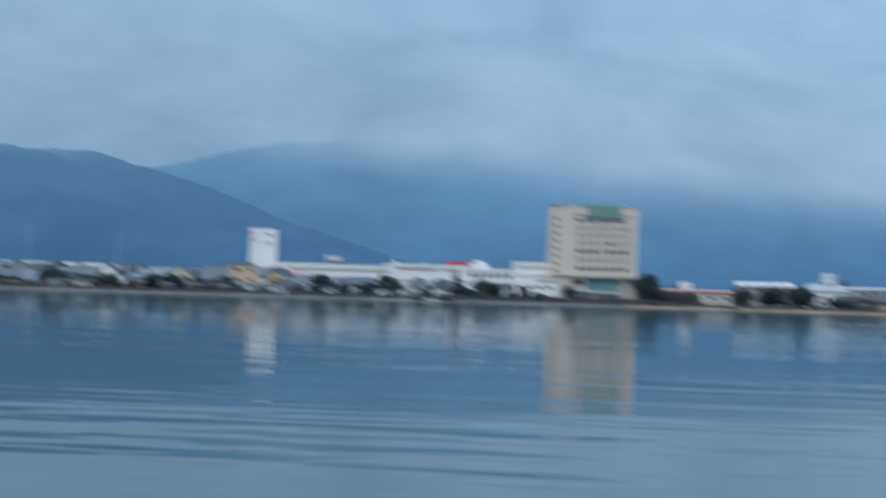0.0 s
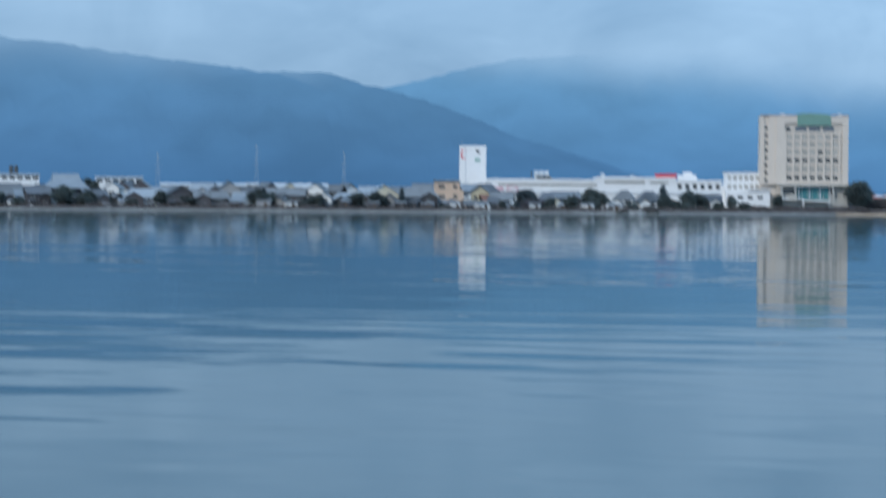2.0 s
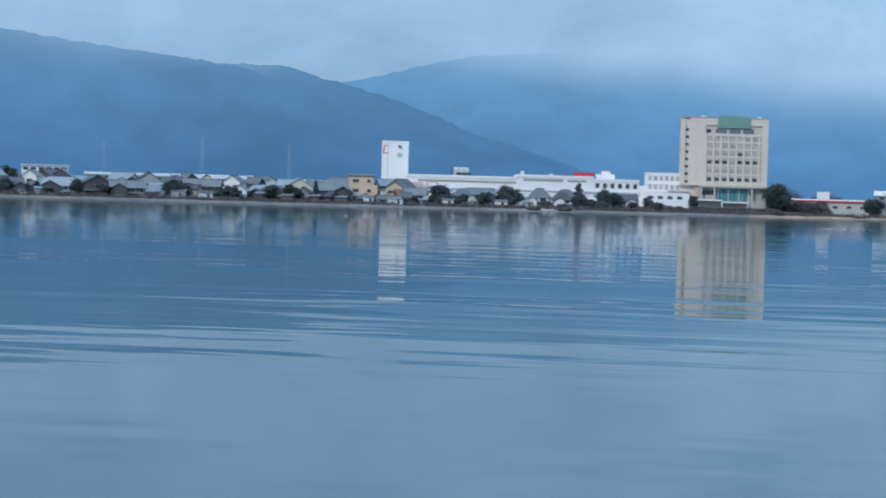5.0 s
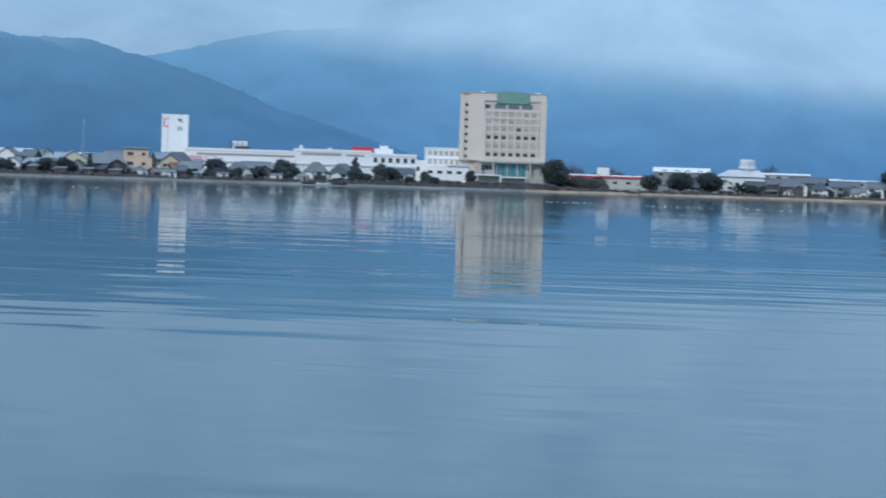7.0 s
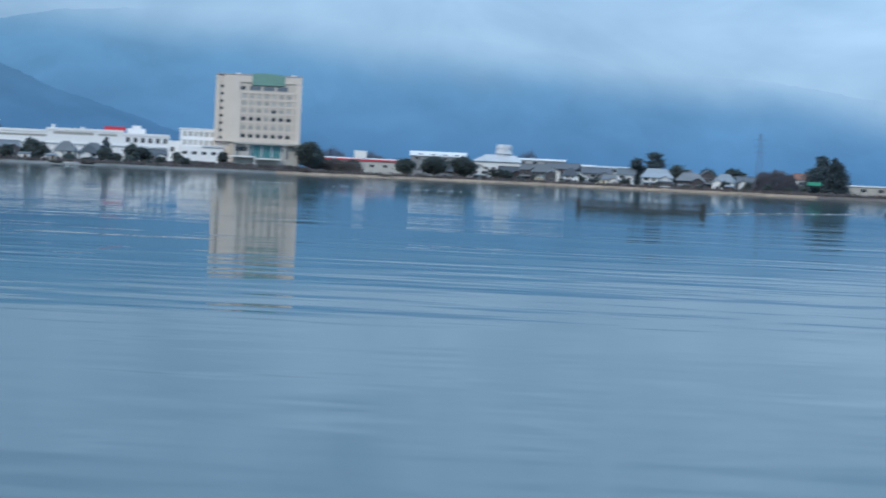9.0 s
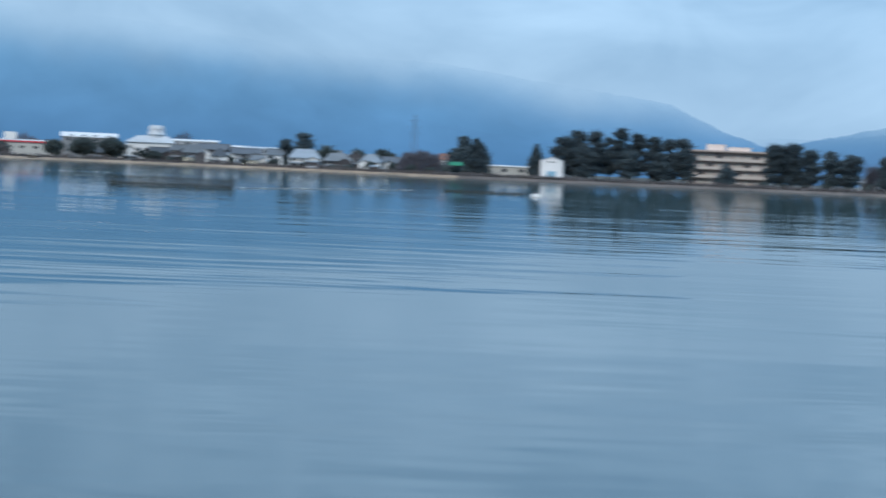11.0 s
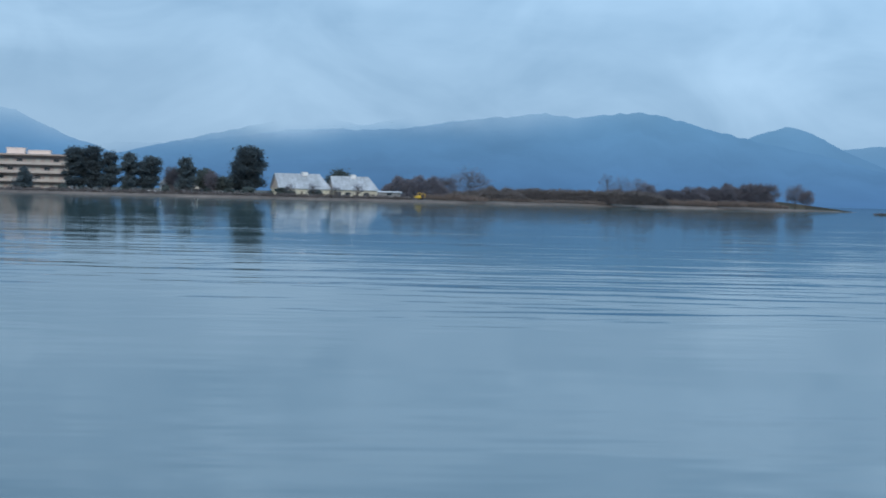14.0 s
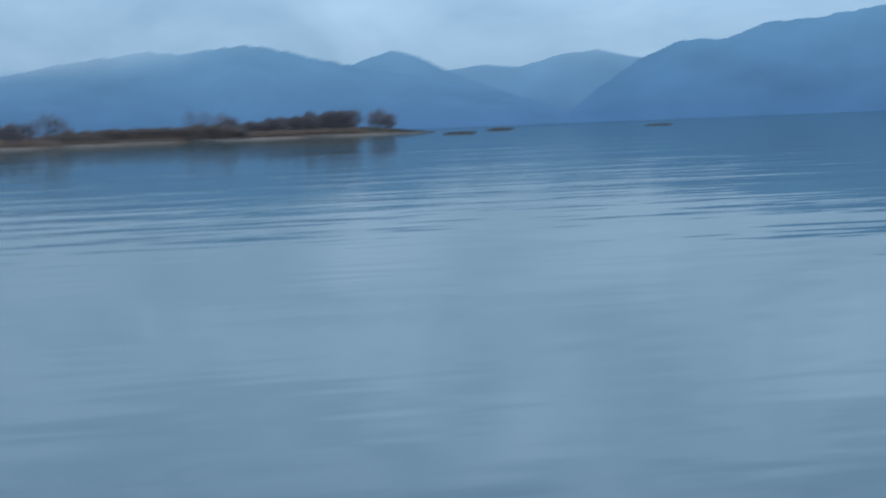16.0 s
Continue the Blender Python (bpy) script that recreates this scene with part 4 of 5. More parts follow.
def annex():
    ob = thing("hotel_annex", -10.45, 1300, GROUND, "white three-storey annex beside the hotel", "building", turn=2)
    bm = bmesh.new()
    box(bm, -7.6, 8.4, 0, 14, -0.3, 17.0)
    box(bm, -8.0, 8.6, -0.3, 14.3, 17.0, 17.5)
    box(bm, -7.8, 8.5, -0.25, 0, 12.2, 12.8)
    box(bm, -24, -7.6, 2, 14, -0.3, 11.4)
    box(bm, -7.6, 12, -8, -0.3, -0.3, 9.2)
    part("wall", bm, PANEL, ob)
    for z in (10.0, 14.0):
        for i in range(6):
            window(ob, -5.6 + i * 2.5, 0.0, z, WIN_TALL, TALL_BLIND)
    for i in range(4):
        window(ob, -5.6 + i * 4.4, -8.0, 5.6, WIN_WIDE)
        window(ob, -5.6 + i * 4.4, -8.0, 1.2, WIN_WIDE)
    for i in range(3):
        window(ob, -21 + i * 5, 2.0, 6.5, WIN_TALL)
    bm = bmesh.new()
    box(bm, 2, 12.5, -8.6, -8.0, 9.0, 9.7)
    part("parapet", bm, SHEET, ob)


annex()


# ---- shopping centre and its sign tower ----
def mall():
    ob = thing("shopping_centre", -13.2, 1215, GROUND, "long white shopping centre with stepped flat roofs", "building", turn=1)

    def across(b):
        return 1215 * math.tan(radians(b + 13.2))
    a0, a1, b1, c1 = across(-15.65), across(-13.45), across(-11.9), across(-10.98)
    for name, x0, x1, top in (("west_block", a0, a1, 14.0), ("middle_block", a1, b1, 15.1), ("east_block", b1, c1, 14.1)):
        bm = bmesh.new()
        box(bm, x0, x1, 0, 40, -0.3, top - GROUND)
        box(bm, x0 - 0.1, x1 + 0.1, -0.25, 0.6, top - GROUND - 0.9, top - GROUND + 0.2)
        part(name, bm, PANEL, ob)
    bm = bmesh.new()
    box(bm, a0 + 5, a1, -0.12, 0, 10.1, 11.0)
    box(bm, a1 + 3, a1 + 20, -0.12, 0, 11.4, 12.5)
    box(bm, a1 + 22, b1 - 3, -0.12, 0, 11.4, 12.3)
    part("window_band", bm, BLIND, ob, "grey strip window under the parapet")
    bm = bmesh.new()
    box(bm, a0 + 2, c1 - 1, -0.5, 0, 7.2, 7.7)
    for i in range(22):
        x = a0 + 2 + i * 4.4
        box(bm, x, x + 0.25, -0.35, 0, -0.3, 7.2)
    part("facade_ribs", bm, SHEET, ob)
    for i in range(6):
        window(ob, b1 + 1.8 + i * 3.2, 0.0, 9.3, WIN_TALL)
    for i in range(5):
        window(ob, b1 + 2.5 + i * 3.6, 0.0, 2.6, WIN_WIDE)
    bm = bmesh.new()
    box(bm, across(-12.3), across(-11.87), 0.5, 1.0, 14.0, 15.6)
    part("roof_sign", bm, RED, ob, "plain red roof sign")
    bm = bmesh.new()
    x = across(-11.63)
    box(bm, x - 4.2, x + 3.6, 4, 9, 12.9, 15.2)
    box(bm, x - 2.0, x + 1.6, 5, 8, 15.2, 16.5)
    part("roof_house", bm, PANEL, ob)
    xt = across(-14.55)
    for i in range(3):
        bm = bmesh.new()
        prof = [(1.0 * math.cos(a), 15.4 + 1.0 * math.sin(a)) for a in np.linspace(0, math.pi, 9)]
        prism_x(bm, [(2.8, 12.8)] + [(1.6 + y * 1.2, z) for y, z in prof] + [(0.4, 12.8)], xt - 3.2 + i * 2.15, xt - 1.3 + i * 2.15)
        part("air_duct", bm, SHEET, ob, "white rounded roof duct")
    bm = bmesh.new()
    box(bm, xt - 2.2, xt + 4.0, -0.1, 0.4, 12.7, 14.2)
    for i in range(6):
        box(bm, xt - 2.2, xt + 4.0, -0.2, -0.1, 12.75 + i * 0.24, 12.87 + i * 0.24)
    part("louvre", bm, DARKMETAL, ob)
    bm = bmesh.new()
    box(bm, xt - 4.6, xt - 4.1, 1, 1.5, 12.7, 16.4)
    part("vent_pipe", bm, DARKMETAL, ob)
    for x0, x1, z0, z1 in ((a0 + 1.5, a0 + 7.2, 7.9, 9.6), (a0 + 8.6, a0 + 13.3, 7.9, 9.9)):
        bm = bmesh.new()
        box(bm, x0, x1, -0.9, -0.5, z0, z1)
        sign = part("wall_sign", bm, PINK, ob, "faded pink wall sign")
        if x0 > a0 + 5:
            bm = bmesh.new()
            box(bm, x0 + 0.6, x1 - 0.6, -0.94, -0.9, z0 + 0.4, z1 - 0.4)
            part("sign_face", bm, PANEL, sign)
    for i in range(4):
        bm = bmesh.new()
        x = a1 + 2 + i * 12.5
        box(bm, x, x + 1.6, 8, 9.4, 12.8, 14.9 if i % 3 else 15.6)
        part("roof_unit", bm, SHEET, ob)


mall()


def sign_tower(b, d, w, top):
    ob = thing("sign_tower", b, d, GROUND, "square white tower with plain coloured sign marks", "tower", turn=-3)
    h = top - GROUND
    bm = bmesh.new()
    box(bm, -w / 2, w / 2, 0, 10, -0.3, h)
    box(bm, -w / 2 - 0.12, w / 2 + 0.12, -0.12, 10.12, h - 0.5, h + 0.15)
    for i in range(1, 4):
        box(bm, -w / 2 - 0.05, w / 2 + 0.05, -0.05, 0, h * i / 4 - 0.06, h * i / 4 + 0.06)
    part("shaft", bm, PANEL, ob)
    bm = bmesh.new()
    box(bm, -w / 2 + 2.6, -w / 2 + 2.9, -0.09, 0, 0, h - 0.6)
    box(bm, -w / 2 + 0.6, -w / 2 + 2.0, -0.09, 0, 2, 8)
    part("corner_joint", bm, SHEET, ob)
    bm = bmesh.new()
    prism(bm, ((-5.2, h - 5.4), (-4.9, h - 1.7), (-4.4, h - 1.7), (-4.75, h - 5.4)), -0.1, -0.002)
    box(bm, -4.7, -2.9, -0.1, -0.002, h - 5.4, h - 5.0)
    box(bm, -4.4, -3.0, -0.1, -0.002, h - 2.0, h - 1.7)
    part("red_mark", bm, RED, ob, "red sign mark")
    bm = bmesh.new()
    prism(bm, ((1.0, h - 1.6), (3.4, h - 2.0), (2.6, h - 2.7), (3.6, h - 3.4), (1.8, h - 3.0)), -0.1, -0.002)
    part("dark_mark", bm, DARKMETAL, ob, "dark angular sign mark")
    bm = bmesh.new()
    box(bm, 0.9, 3.3, -0.1, -0.002, h - 7.0, h - 5.2)
    part("green_mark", bm, LOGO_A, ob, "pale green sign mark")
    bm = bmesh.new()
    tube(bm, ((-4.6, 4, h), (-4.6, 4, h + 2.6)), (0.12, 0.05))
    part("mast", bm, STEEL, ob)


sign_tower(-15.86, 1255, 11.6, 28.7)


# ---- the bay east of the hotel ----
def sign_box(b, d, w, top):
    ob = thing("sign_board", b, d, GROUND, "white box sign on two steel posts", "sign")
    h = top - GROUND
    bm = bmesh.new()
    box(bm, -w / 2, w / 2, -0.4, 0.4, h - 3.6, h)
    part("sign_face", bm, WHITEGLOSS, ob)
    for x in (-w * 0.3, w * 0.3):
        bm = bmesh.new()
        tube(bm, ((x, 0, -0.3), (x, 0, h - 3.6)), (0.2, 0.2))
        part("post", bm, STEEL, ob)


sign_box(-7.16, 1418, 6.2, 12.8)
shop = long_store(-7.05, 1425, 40, 9.2, PANEL, "low white roadside store with a red fascia", GROUND, 14, "store", 0.6)
bm = bmesh.new()
box(bm, -20.2, 20.2, -7.7, -7.1, 6.6, 7.3)
part("fascia", bm, RED, shop, "thin red fascia")
white_hall = long_store(-5.58, 1430, 27.7, 14.1, PANEL, "white hall with long pale curved roof", GROUND, 18, "hall", 2.4)
for i in range(4):
    bm = bmesh.new()
    box(bm, -10 + i * 6, -7.5 + i * 6, -7.9, -7.1, 10.9, 11.5)
    part("roof_vent", bm, DARKMETAL, white_hall)


def domed_hall(b, d, w, top, dome_top):
    ob = thing("domed_hall", b, d, GROUND, "pale public hall with hipped roof and faceted dome", "building")
    h = top - GROUND
    bm = bmesh.new()
    box(bm, -w / 2, w / 2, -8, 8, -0.3, h - 3.6)
    part("wall", bm, WALL["white"], ob)
    bm = bmesh.new()
    lo = [bm.verts.new(v) for v in ((-w / 2 - 1, -9, h - 3.6), (w / 2 + 1, -9, h - 3.6), (w / 2 + 1, 9, h - 3.6), (-w / 2 - 1, 9, h - 3.6))]
    hi = [bm.verts.new(v) for v in ((-w / 2 + 6, -2, h), (w / 2 - 3, -2, h), (w / 2 - 3, 2, h), (-w / 2 + 6, 2, h))]
    bm.faces.new(lo[::-1])
    bm.faces.new(hi)
    for i in range(4):
        bm.faces.new((lo[i], lo[(i + 1) % 4], hi[(i + 1) % 4], hi[i]))
    part("roof", bm, SHEET, ob)
    bm = bmesh.new()
    rings = []
    for z, r in ((h - 1.2, 4.2), (h + 0.6, 4.2), (h + 0.7, 5.1), (h + 1.3, 4.5), (h + 3.3, 4.0), (h + 3.4, 4.4), (dome_top - GROUND - 0.5, 3.9), (dome_top - GROUND, 3.3)):
        rings.append([bm.verts.new((3.2 + r * math.cos(2 * math.pi * k / 8), r * math.sin(2 * math.pi * k / 8), z)) for k in range(8)])
    for r, s in zip(rings, rings[1:]):
        for k in range(8):
            bm.faces.new((r[k], r[(k + 1) % 8], s[(k + 1) % 8], s[k]))
    bm.faces.new(rings[-1])
    part("dome", bm, SHEET, ob, "pale faceted dome")
    for i in range(6):
        window(ob, -w / 2 + 2.5 + i * 3.9, -8, 5.2, WIN_WIDE)
        window(ob, -w / 2 + 2.5 + i * 3.9, -8, 1.2, WIN_WIDE)


domed_hall(-4.38, 1465, 24.3, 14.2, 19.6)
long_store(-3.5, 1475, 24.9, 13.2, PANEL, "white wing with a long pale eave", GROUND, 12, "hall_wing", 1.0)
long_store(-2.72, 1440, 17, 10.9, PANEL, "lower white wing with a long pale eave", GROUND, 12, "hall_wing", 0.9)
long_store(-2.0, 1420, 22, 10.6, SHEET, "long pale shed roof behind the houses", GROUND, 12, "shed_row", 1.0)


# ---- buildings of the pine point ----
def shed(b, d, w, top):
    ob = thing("boat_shed", b, d, GROUND - 0.3, "tall white gabled boat shed with pale blue door", "shed", turn=-3)
    h = top - GROUND + 0.3
    bm = bmesh.new()
    prism(bm, ((-w / 2, -0.3), (w / 2, -0.3), (w / 2, h - 1.4), (0, h - 0.2), (-w / 2, h - 1.4)), -5, 5)
    part("wall", bm, PANEL, ob)
    bm = bmesh.new()
    for s in (-1, 1):
        prism(bm, ((0, h), (s * (w / 2 + 0.3), h - 1.5), (s * (w / 2 + 0.3), h - 1.7), (0, h - 0.2)), -5.3, 5.3)
    part("roof", bm, SHEET, ob)
    bm = bmesh.new()
    box(bm, -1.8, 1.9, -5.08, -5, 0, 3.4)
    part("door", bm, CYAN, ob, "pale blue roller door")
    bm = bmesh.new()
    box(bm, -1.7, 1.7, -5.07, -5, h - 2.3, h - 2.0)
    part("vent", bm, DARKMETAL, ob)


shed(4.09, 1128, 8.8, 10.1)
long_store(3.10, 1148, 21, 5.9, PANEL, "low white store with a pale flat roof", GROUND, 9, "store", 0.5)


def awning(b, d, w, top):
    ob = thing("awning", b, d, GROUND, "green cloth awning on thin posts", "awning")
    h = top - GROUND
    bm = bmesh.new()
    prism_x(bm, ((-2.4, h - 1.3), (0, h), (2.4, h - 1.3), (2.4, h - 1.45), (0, h - 0.15), (-2.4, h - 1.45)), -w / 2, w / 2)
    part("cloth", bm, GREENCLOTH, ob)
    for x in (-w / 2 + 0.2, w / 2 - 0.2):
        for y in (-2.2, 2.2):
            bm = bmesh.new()
            tube(bm, ((x, y, -0.3), (x, y, h - 1.35)), (0.07, 0.07), 5)
            part("post", bm, STEEL, ob)


awning(2.12, 1136, 5.5, 6.4)


def lodge(b, d, w, top):
    ob = thing("lodge", b, d, GROUND, "ochre four-storey lodge with long cream balconies", "building", turn=-4)
    h = top - GROUND
    bm = bmesh.new()
    box(bm, -w / 2, w / 2, 0, 13, -0.3, h - 0.7)
    part("wall", bm, OCHRE, ob)
    bm = bmesh.new()
    box(bm, -w / 2 - 0.6, w / 2 + 0.6, -2.2, 13.4, h - 0.7, h)
    part("roof", bm, OCHRE, ob)
    n, step = 4, (h - 0.7) / 4
    for i in range(n):
        z = i * step
        if i:
            bm = bmesh.new()
            box(bm, -w / 2, w / 2, -1.9, -0.002, z - 0.25, z)
            box(bm, -w / 2, w / 2, -1.9, -1.75, z, z + 0.95)
            for k in range(8):
                x = -w / 2 + (k + 0.5) * w / 8
                box(bm, x - 0.1, x + 0.1, -1.98, -1.9, z - 0.25, z + 0.95)
            part("balcony", bm, BALCONY, ob, "long cream balcony rail")
        for k in range(9):
            window(ob, -w / 2 + (k + 0.5) * w / 9, 0.0, z + 1.0, WIN_WIDE, BLIND_WIDE if (k * 5 + i * 3) % 4 else None)
    for x0, x1, z in ((-9.5, -2.0, 2.3), (-0.8, 8.5, 1.4)):
        bm = bmesh.new()
        box(bm, x0, x1, 3, 9, h, h + z)
        box(bm, x0 - 0.2, x1 + 0.2, 2.8, 9.2, h + z, h + z + 0.2)
        part("roof_house", bm, SALMON, ob, "salmon roof house")


lodge(7.61, 1165, 33.9, 15.9)


def sheet_hall(b, d, w, top, turn, label):
    """A hall with a steep pale sheet roof, an open-faced gable at its west end and a hipped east end."""
    ob = thing("sheet_roofed_hall", b, d, GROUND, label, "hall", "sheet-roofed halls", turn)
    h = top - GROUND
    e, hw, hd = 3.3, w / 2, 6.5
    bm = bmesh.new()
    box(bm, -hw + 0.6, hw - 0.6, -hd + 0.5, hd - 0.5, -0.3, e)
    part("wall", bm, WALL["cream"], ob)
    bm = bmesh.new()
    prism_x(bm, ((-hd + 0.5, e), (hd - 0.5, e), (0, h - 0.5)), -hw + 0.6, -hw + 0.9)
    part("gable", bm, BALCONY, ob, "cream boarded gable")
    cut, t = hw - 3.4, 0.22
    bm = bmesh.new()
    lo = [bm.verts.new(v) for v in ((-hw, -hd, e - 0.3), (hw, -hd, e - 0.3), (cut, 0, h - t), (-hw, 0, h - t), (hw, hd, e - 0.3), (-hw, hd, e - 0.3))]
    hi = [bm.verts.new(v.co + Vector((0, 0, t))) for v in lo]
    rings = ((0, 1, 2, 3), (1, 4, 2), (4, 5, 3, 2))
    for r in rings:
        bm.faces.new([hi[k] for k in r])
        bm.faces.new([lo[k] for k in r[::-1]])
    for a, c in ((0, 1), (1, 4), (4, 5), (5, 3), (3, 0)):
        bm.faces.new((lo[a], lo[c], hi[c], hi[a]))
    roof = part("roof", bm, HALL_ROOF, ob, "weathered pale roof sheet")
    for k in range(9):
        x = -hw + 1.2 + k * (w - 6.5) / 8
        bm = bmesh.new()
        tube(bm, ((x, -hd, e - 0.02), (x, -0.05, h + 0.06)), (0.09, 0.09), 4)
        part("roof_rib", bm, STEEL, roof)
    for k in range(int(w / 4)):
        x = -hw + 2.4 + k * 3.9
        if k % 3 == 2:
            part("door", DOOR_MESH, None, ob, at=(x, -hd + 0.5, 0))
        else:
            window(ob, x, -hd + 0.5, 0.9, WIN_WIDE)
    bm = bmesh.new()
    box(bm, cut - 7.5, cut - 5.5, -1.4, 1.4, h - 1.0, h + 0.7)
    part("roof_vent", bm, PANEL, ob, "white ridge vent")


sheet_hall(13.10, 1168, 23.0, 10.6, 20, "hall with steep pale sheet roof and cream gable")
sheet_hall(14.16, 1172, 19.5, 10.0, 14, "smaller hall with weathered pale sheet roof")
long_store(14.95, 1150, 9, 4.2, None, "low grey shed beside the halls", GROUND, 5, "low_shed", 0.5)


# ---- trees ----
def crown_mesh(name, centres, radii, leaf, density, rng, mat, flat=0.0):
    out = []
    for c, r in zip(centres, radii):
        n = max(12, int(density * r * r))
        p = rng.normal(size=(n, 3)) * r * 0.62
        p[:, 2] *= 0.6 - 0.25 * flat
        out.append(leaf_quads(np.asarray(c) + p, leaf, rng, flat))
    return quads_mesh(name, np.concatenate(out), mat)


def trunk_mesh(h, r, limbs, rng, top=0.9):
    bm = bmesh.new()
    bend = rng.normal(size=(5, 2)) * 0.02 * h
    pts = [(bend[i, 0] * (i > 0), bend[i, 1] * (i > 0), -0.4 + (h * top + 0.4) * i / 4) for i in range(5)]
    tube(bm, pts, [r, r * 0.85, r * 0.65, r * 0.45, r * 0.15], 7)
    for c in limbs:
        s = min(max(c[2] / (h * top) - 0.12, 0.12), 0.95) * 4
        i = min(int(s), 3)
        a = Vector(pts[i]).lerp(Vector(pts[i + 1]), s - i)
        e = Vector(c)
        tube(bm, (a, a.lerp(e, 0.5) + Vector((0, 0, 0.3)), e), (r * 0.32, r * 0.2, r * 0.06), 5)
    return mesh_of(bm, "trunk", BARK, True)


tree_seed = [100]


def tree(name, b, d, w, top, label, style, mat, category="tree", group="", base=GROUND):
    tree_seed[0] += 1
    rng = np.random.default_rng(tree_seed[0])
    ob = thing(name, b, d, base, label, category, group, float(rng.uniform(-180, 180)) if style != "pine" else 0)
    h, r = top - base, w * 0.54
    centres, radii = [], []
    if style == "pine":
        for k in range(46):
            s = 0.20 + 0.72 * (int(rng.integers(0, 7)) + rng.uniform(-0.5, 0.5)) / 6.5
            rad = r * (0.95 if s < 0.6 else 1.0 - (s - 0.6) * 1.6)
            a = rng.uniform(0, 2 * math.pi)
            q = rad * rng.uniform(0.15, 0.85)
            centres.append((q * math.cos(a), q * math.sin(a), s * h))
            radii.append(r * rng.uniform(0.24, 0.40))
        centres.append((0, 0, h - r * 0.25))
        radii.append(r * 0.4)
    elif style == "conifer":
        for k in range(20):
            s = k / 19
            rad = r * (1.04 - s) ** 0.5
            for a in rng.uniform(0, 2 * math.pi, 2 + (k < 12)):
                q = rad * rng.uniform(0.25, 0.75)
                centres.append((q * math.cos(a), q * math.sin(a), h * (0.10 + 0.86 * s)))
                radii.append(max(0.35, rad * rng.uniform(0.38, 0.6)))
    else:
        for k in range(38):
            v = rng.normal(size=3)
            v /= np.linalg.norm(v)
            q = rng.uniform(0.35, 0.86)
            centres.append((v[0] * r * q, v[1] * r * q, h * 0.53 + v[2] * h * 0.45 * q))
            radii.append(min(r, h * 0.5) * rng.uniform(0.26, 0.44))
        centres.append((0, 0, h * 0.5))
        radii.append(min(r, h * 0.5) * 0.75)
    part("trunk", trunk_mesh(h, 0.05 * r + 0.16, centres[:9], rng), None, ob)
    leaf = 0.34 if style != "conifer" else 0.30
    part("crown", crown_mesh("crown", centres, radii, leaf, (70 if style == "pine" else 76), rng, mat, 0.35 if style == "pine" else 0.0), None, ob)
    return ob


def pine(b, d, w, top):
    return tree("pine_tree", b, d, w, top, "tall dark green pine with clumped crown on shore", "pine", NEEDLE, group="shore pines")


def conifer(b, d, w, top):
    return tree("conifer", b, d, w, top, "dark pointed conifer standing near the beach", "conifer", NEEDLE)


def broadleaf(b, d, w, top):
    return tree("evergreen_tree", b, d, w, top, "rounded dark evergreen tree near the shore", "broadleaf", LEAF)


broadleaf(-24.22, 1072, 6.2, 8.9)
broadleaf(-20.42, 1075, 6.9, 8.2)
broadleaf(-19.30, 1074, 5.9, 6.4)
broadleaf(-18.13, 1074, 3.8, 8.1)
conifer(-17.59, 1074, 2.5, 9.3)
pine(-15.07, 1105, 8.2, 8.6)
broadleaf(-13.68, 1140, 11.2, 9.5)
broadleaf(-25.57, 1076, 7.4, 7.6)
broadleaf(-15.02, 1112, 9.0, 6.4)
broadleaf(-26.4, 1075, 6.0, 7.0)
broadleaf(-21.7, 1074, 4.5, 5.2)
broadleaf(-22.9, 1074, 4.2, 4.8)
conifer(-12.23, 1165, 5.2, 12.0)
broadleaf(-11.71, 1175, 5.7, 9.5)
broadleaf(-11.47, 1180, 5.2, 8.3)
broadleaf(-10.81, 1200, 3.6, 8.1)
broadleaf(-9.88, 1208, 3.9, 9.5)
broadleaf(-8.20, 1286, 9.2, 15.7)
broadleaf(-8.02, 1300, 7.0, 12.0)
broadleaf(-7.67, 1315, 7.9, 8.0)
broadleaf(-7.30, 1320, 7.9, 7.8)
broadleaf(-6.22, 1325, 7.6, 9.7)
broadleaf(-5.62, 1325, 12.1, 11.7)
broadleaf(-5.04, 1330, 9.5, 13.3)
broadleaf(-4.30, 1325, 16.3, 6.4)
pine(-1.50, 1300, 7.8, 14.2)
pine(-1.16, 1310, 9.2, 17.5)
broadleaf(-0.70, 1330, 14.0, 11.8)
broadleaf(-0.1, 1355, 14.0, 10.6)
broadleaf(0.4, 1350, 15.7, 11.2)
broadleaf(2.04, 1180, 5.0, 5.4)
conifer(2.25, 1146, 11.5, 17.4)
conifer(2.54, 1146, 10.0, 16.8)
conifer(3.76, 1129, 6.1, 15.3)
for pb, pd, pw, pt in ((4.33, 1140, 11.2, 18.5), (4.57, 1148, 9.2, 21.4), (4.95, 1140, 9.2, 21.5), (5.20, 1150, 7.3, 19.2), (5.46, 1138, 7.8, 22.9),
                       (5.79, 1144, 8.7, 21.1), (6.13, 1138, 8.7, 20.0), (6.43, 1146, 8.0, 19.4), (6.72, 1140, 9.2, 19.6), (4.75, 1132, 9.0, 15.5),
                       (5.62, 1131, 8.0, 14.0), (6.28, 1131, 7.6, 13.5)):
    pine(pb, pd, pw, pt)
conifer(7.63, 1112, 6.5, 10.6)
pine(8.59, 1142, 10.1, 19.0)
pine(8.93, 1142, 10.1, 19.5)
pine(9.28, 1140, 8.3, 17.3)
pine(9.68, 1142, 8.7, 17.2)
pine(10.11, 1142, 9.1, 16.0)
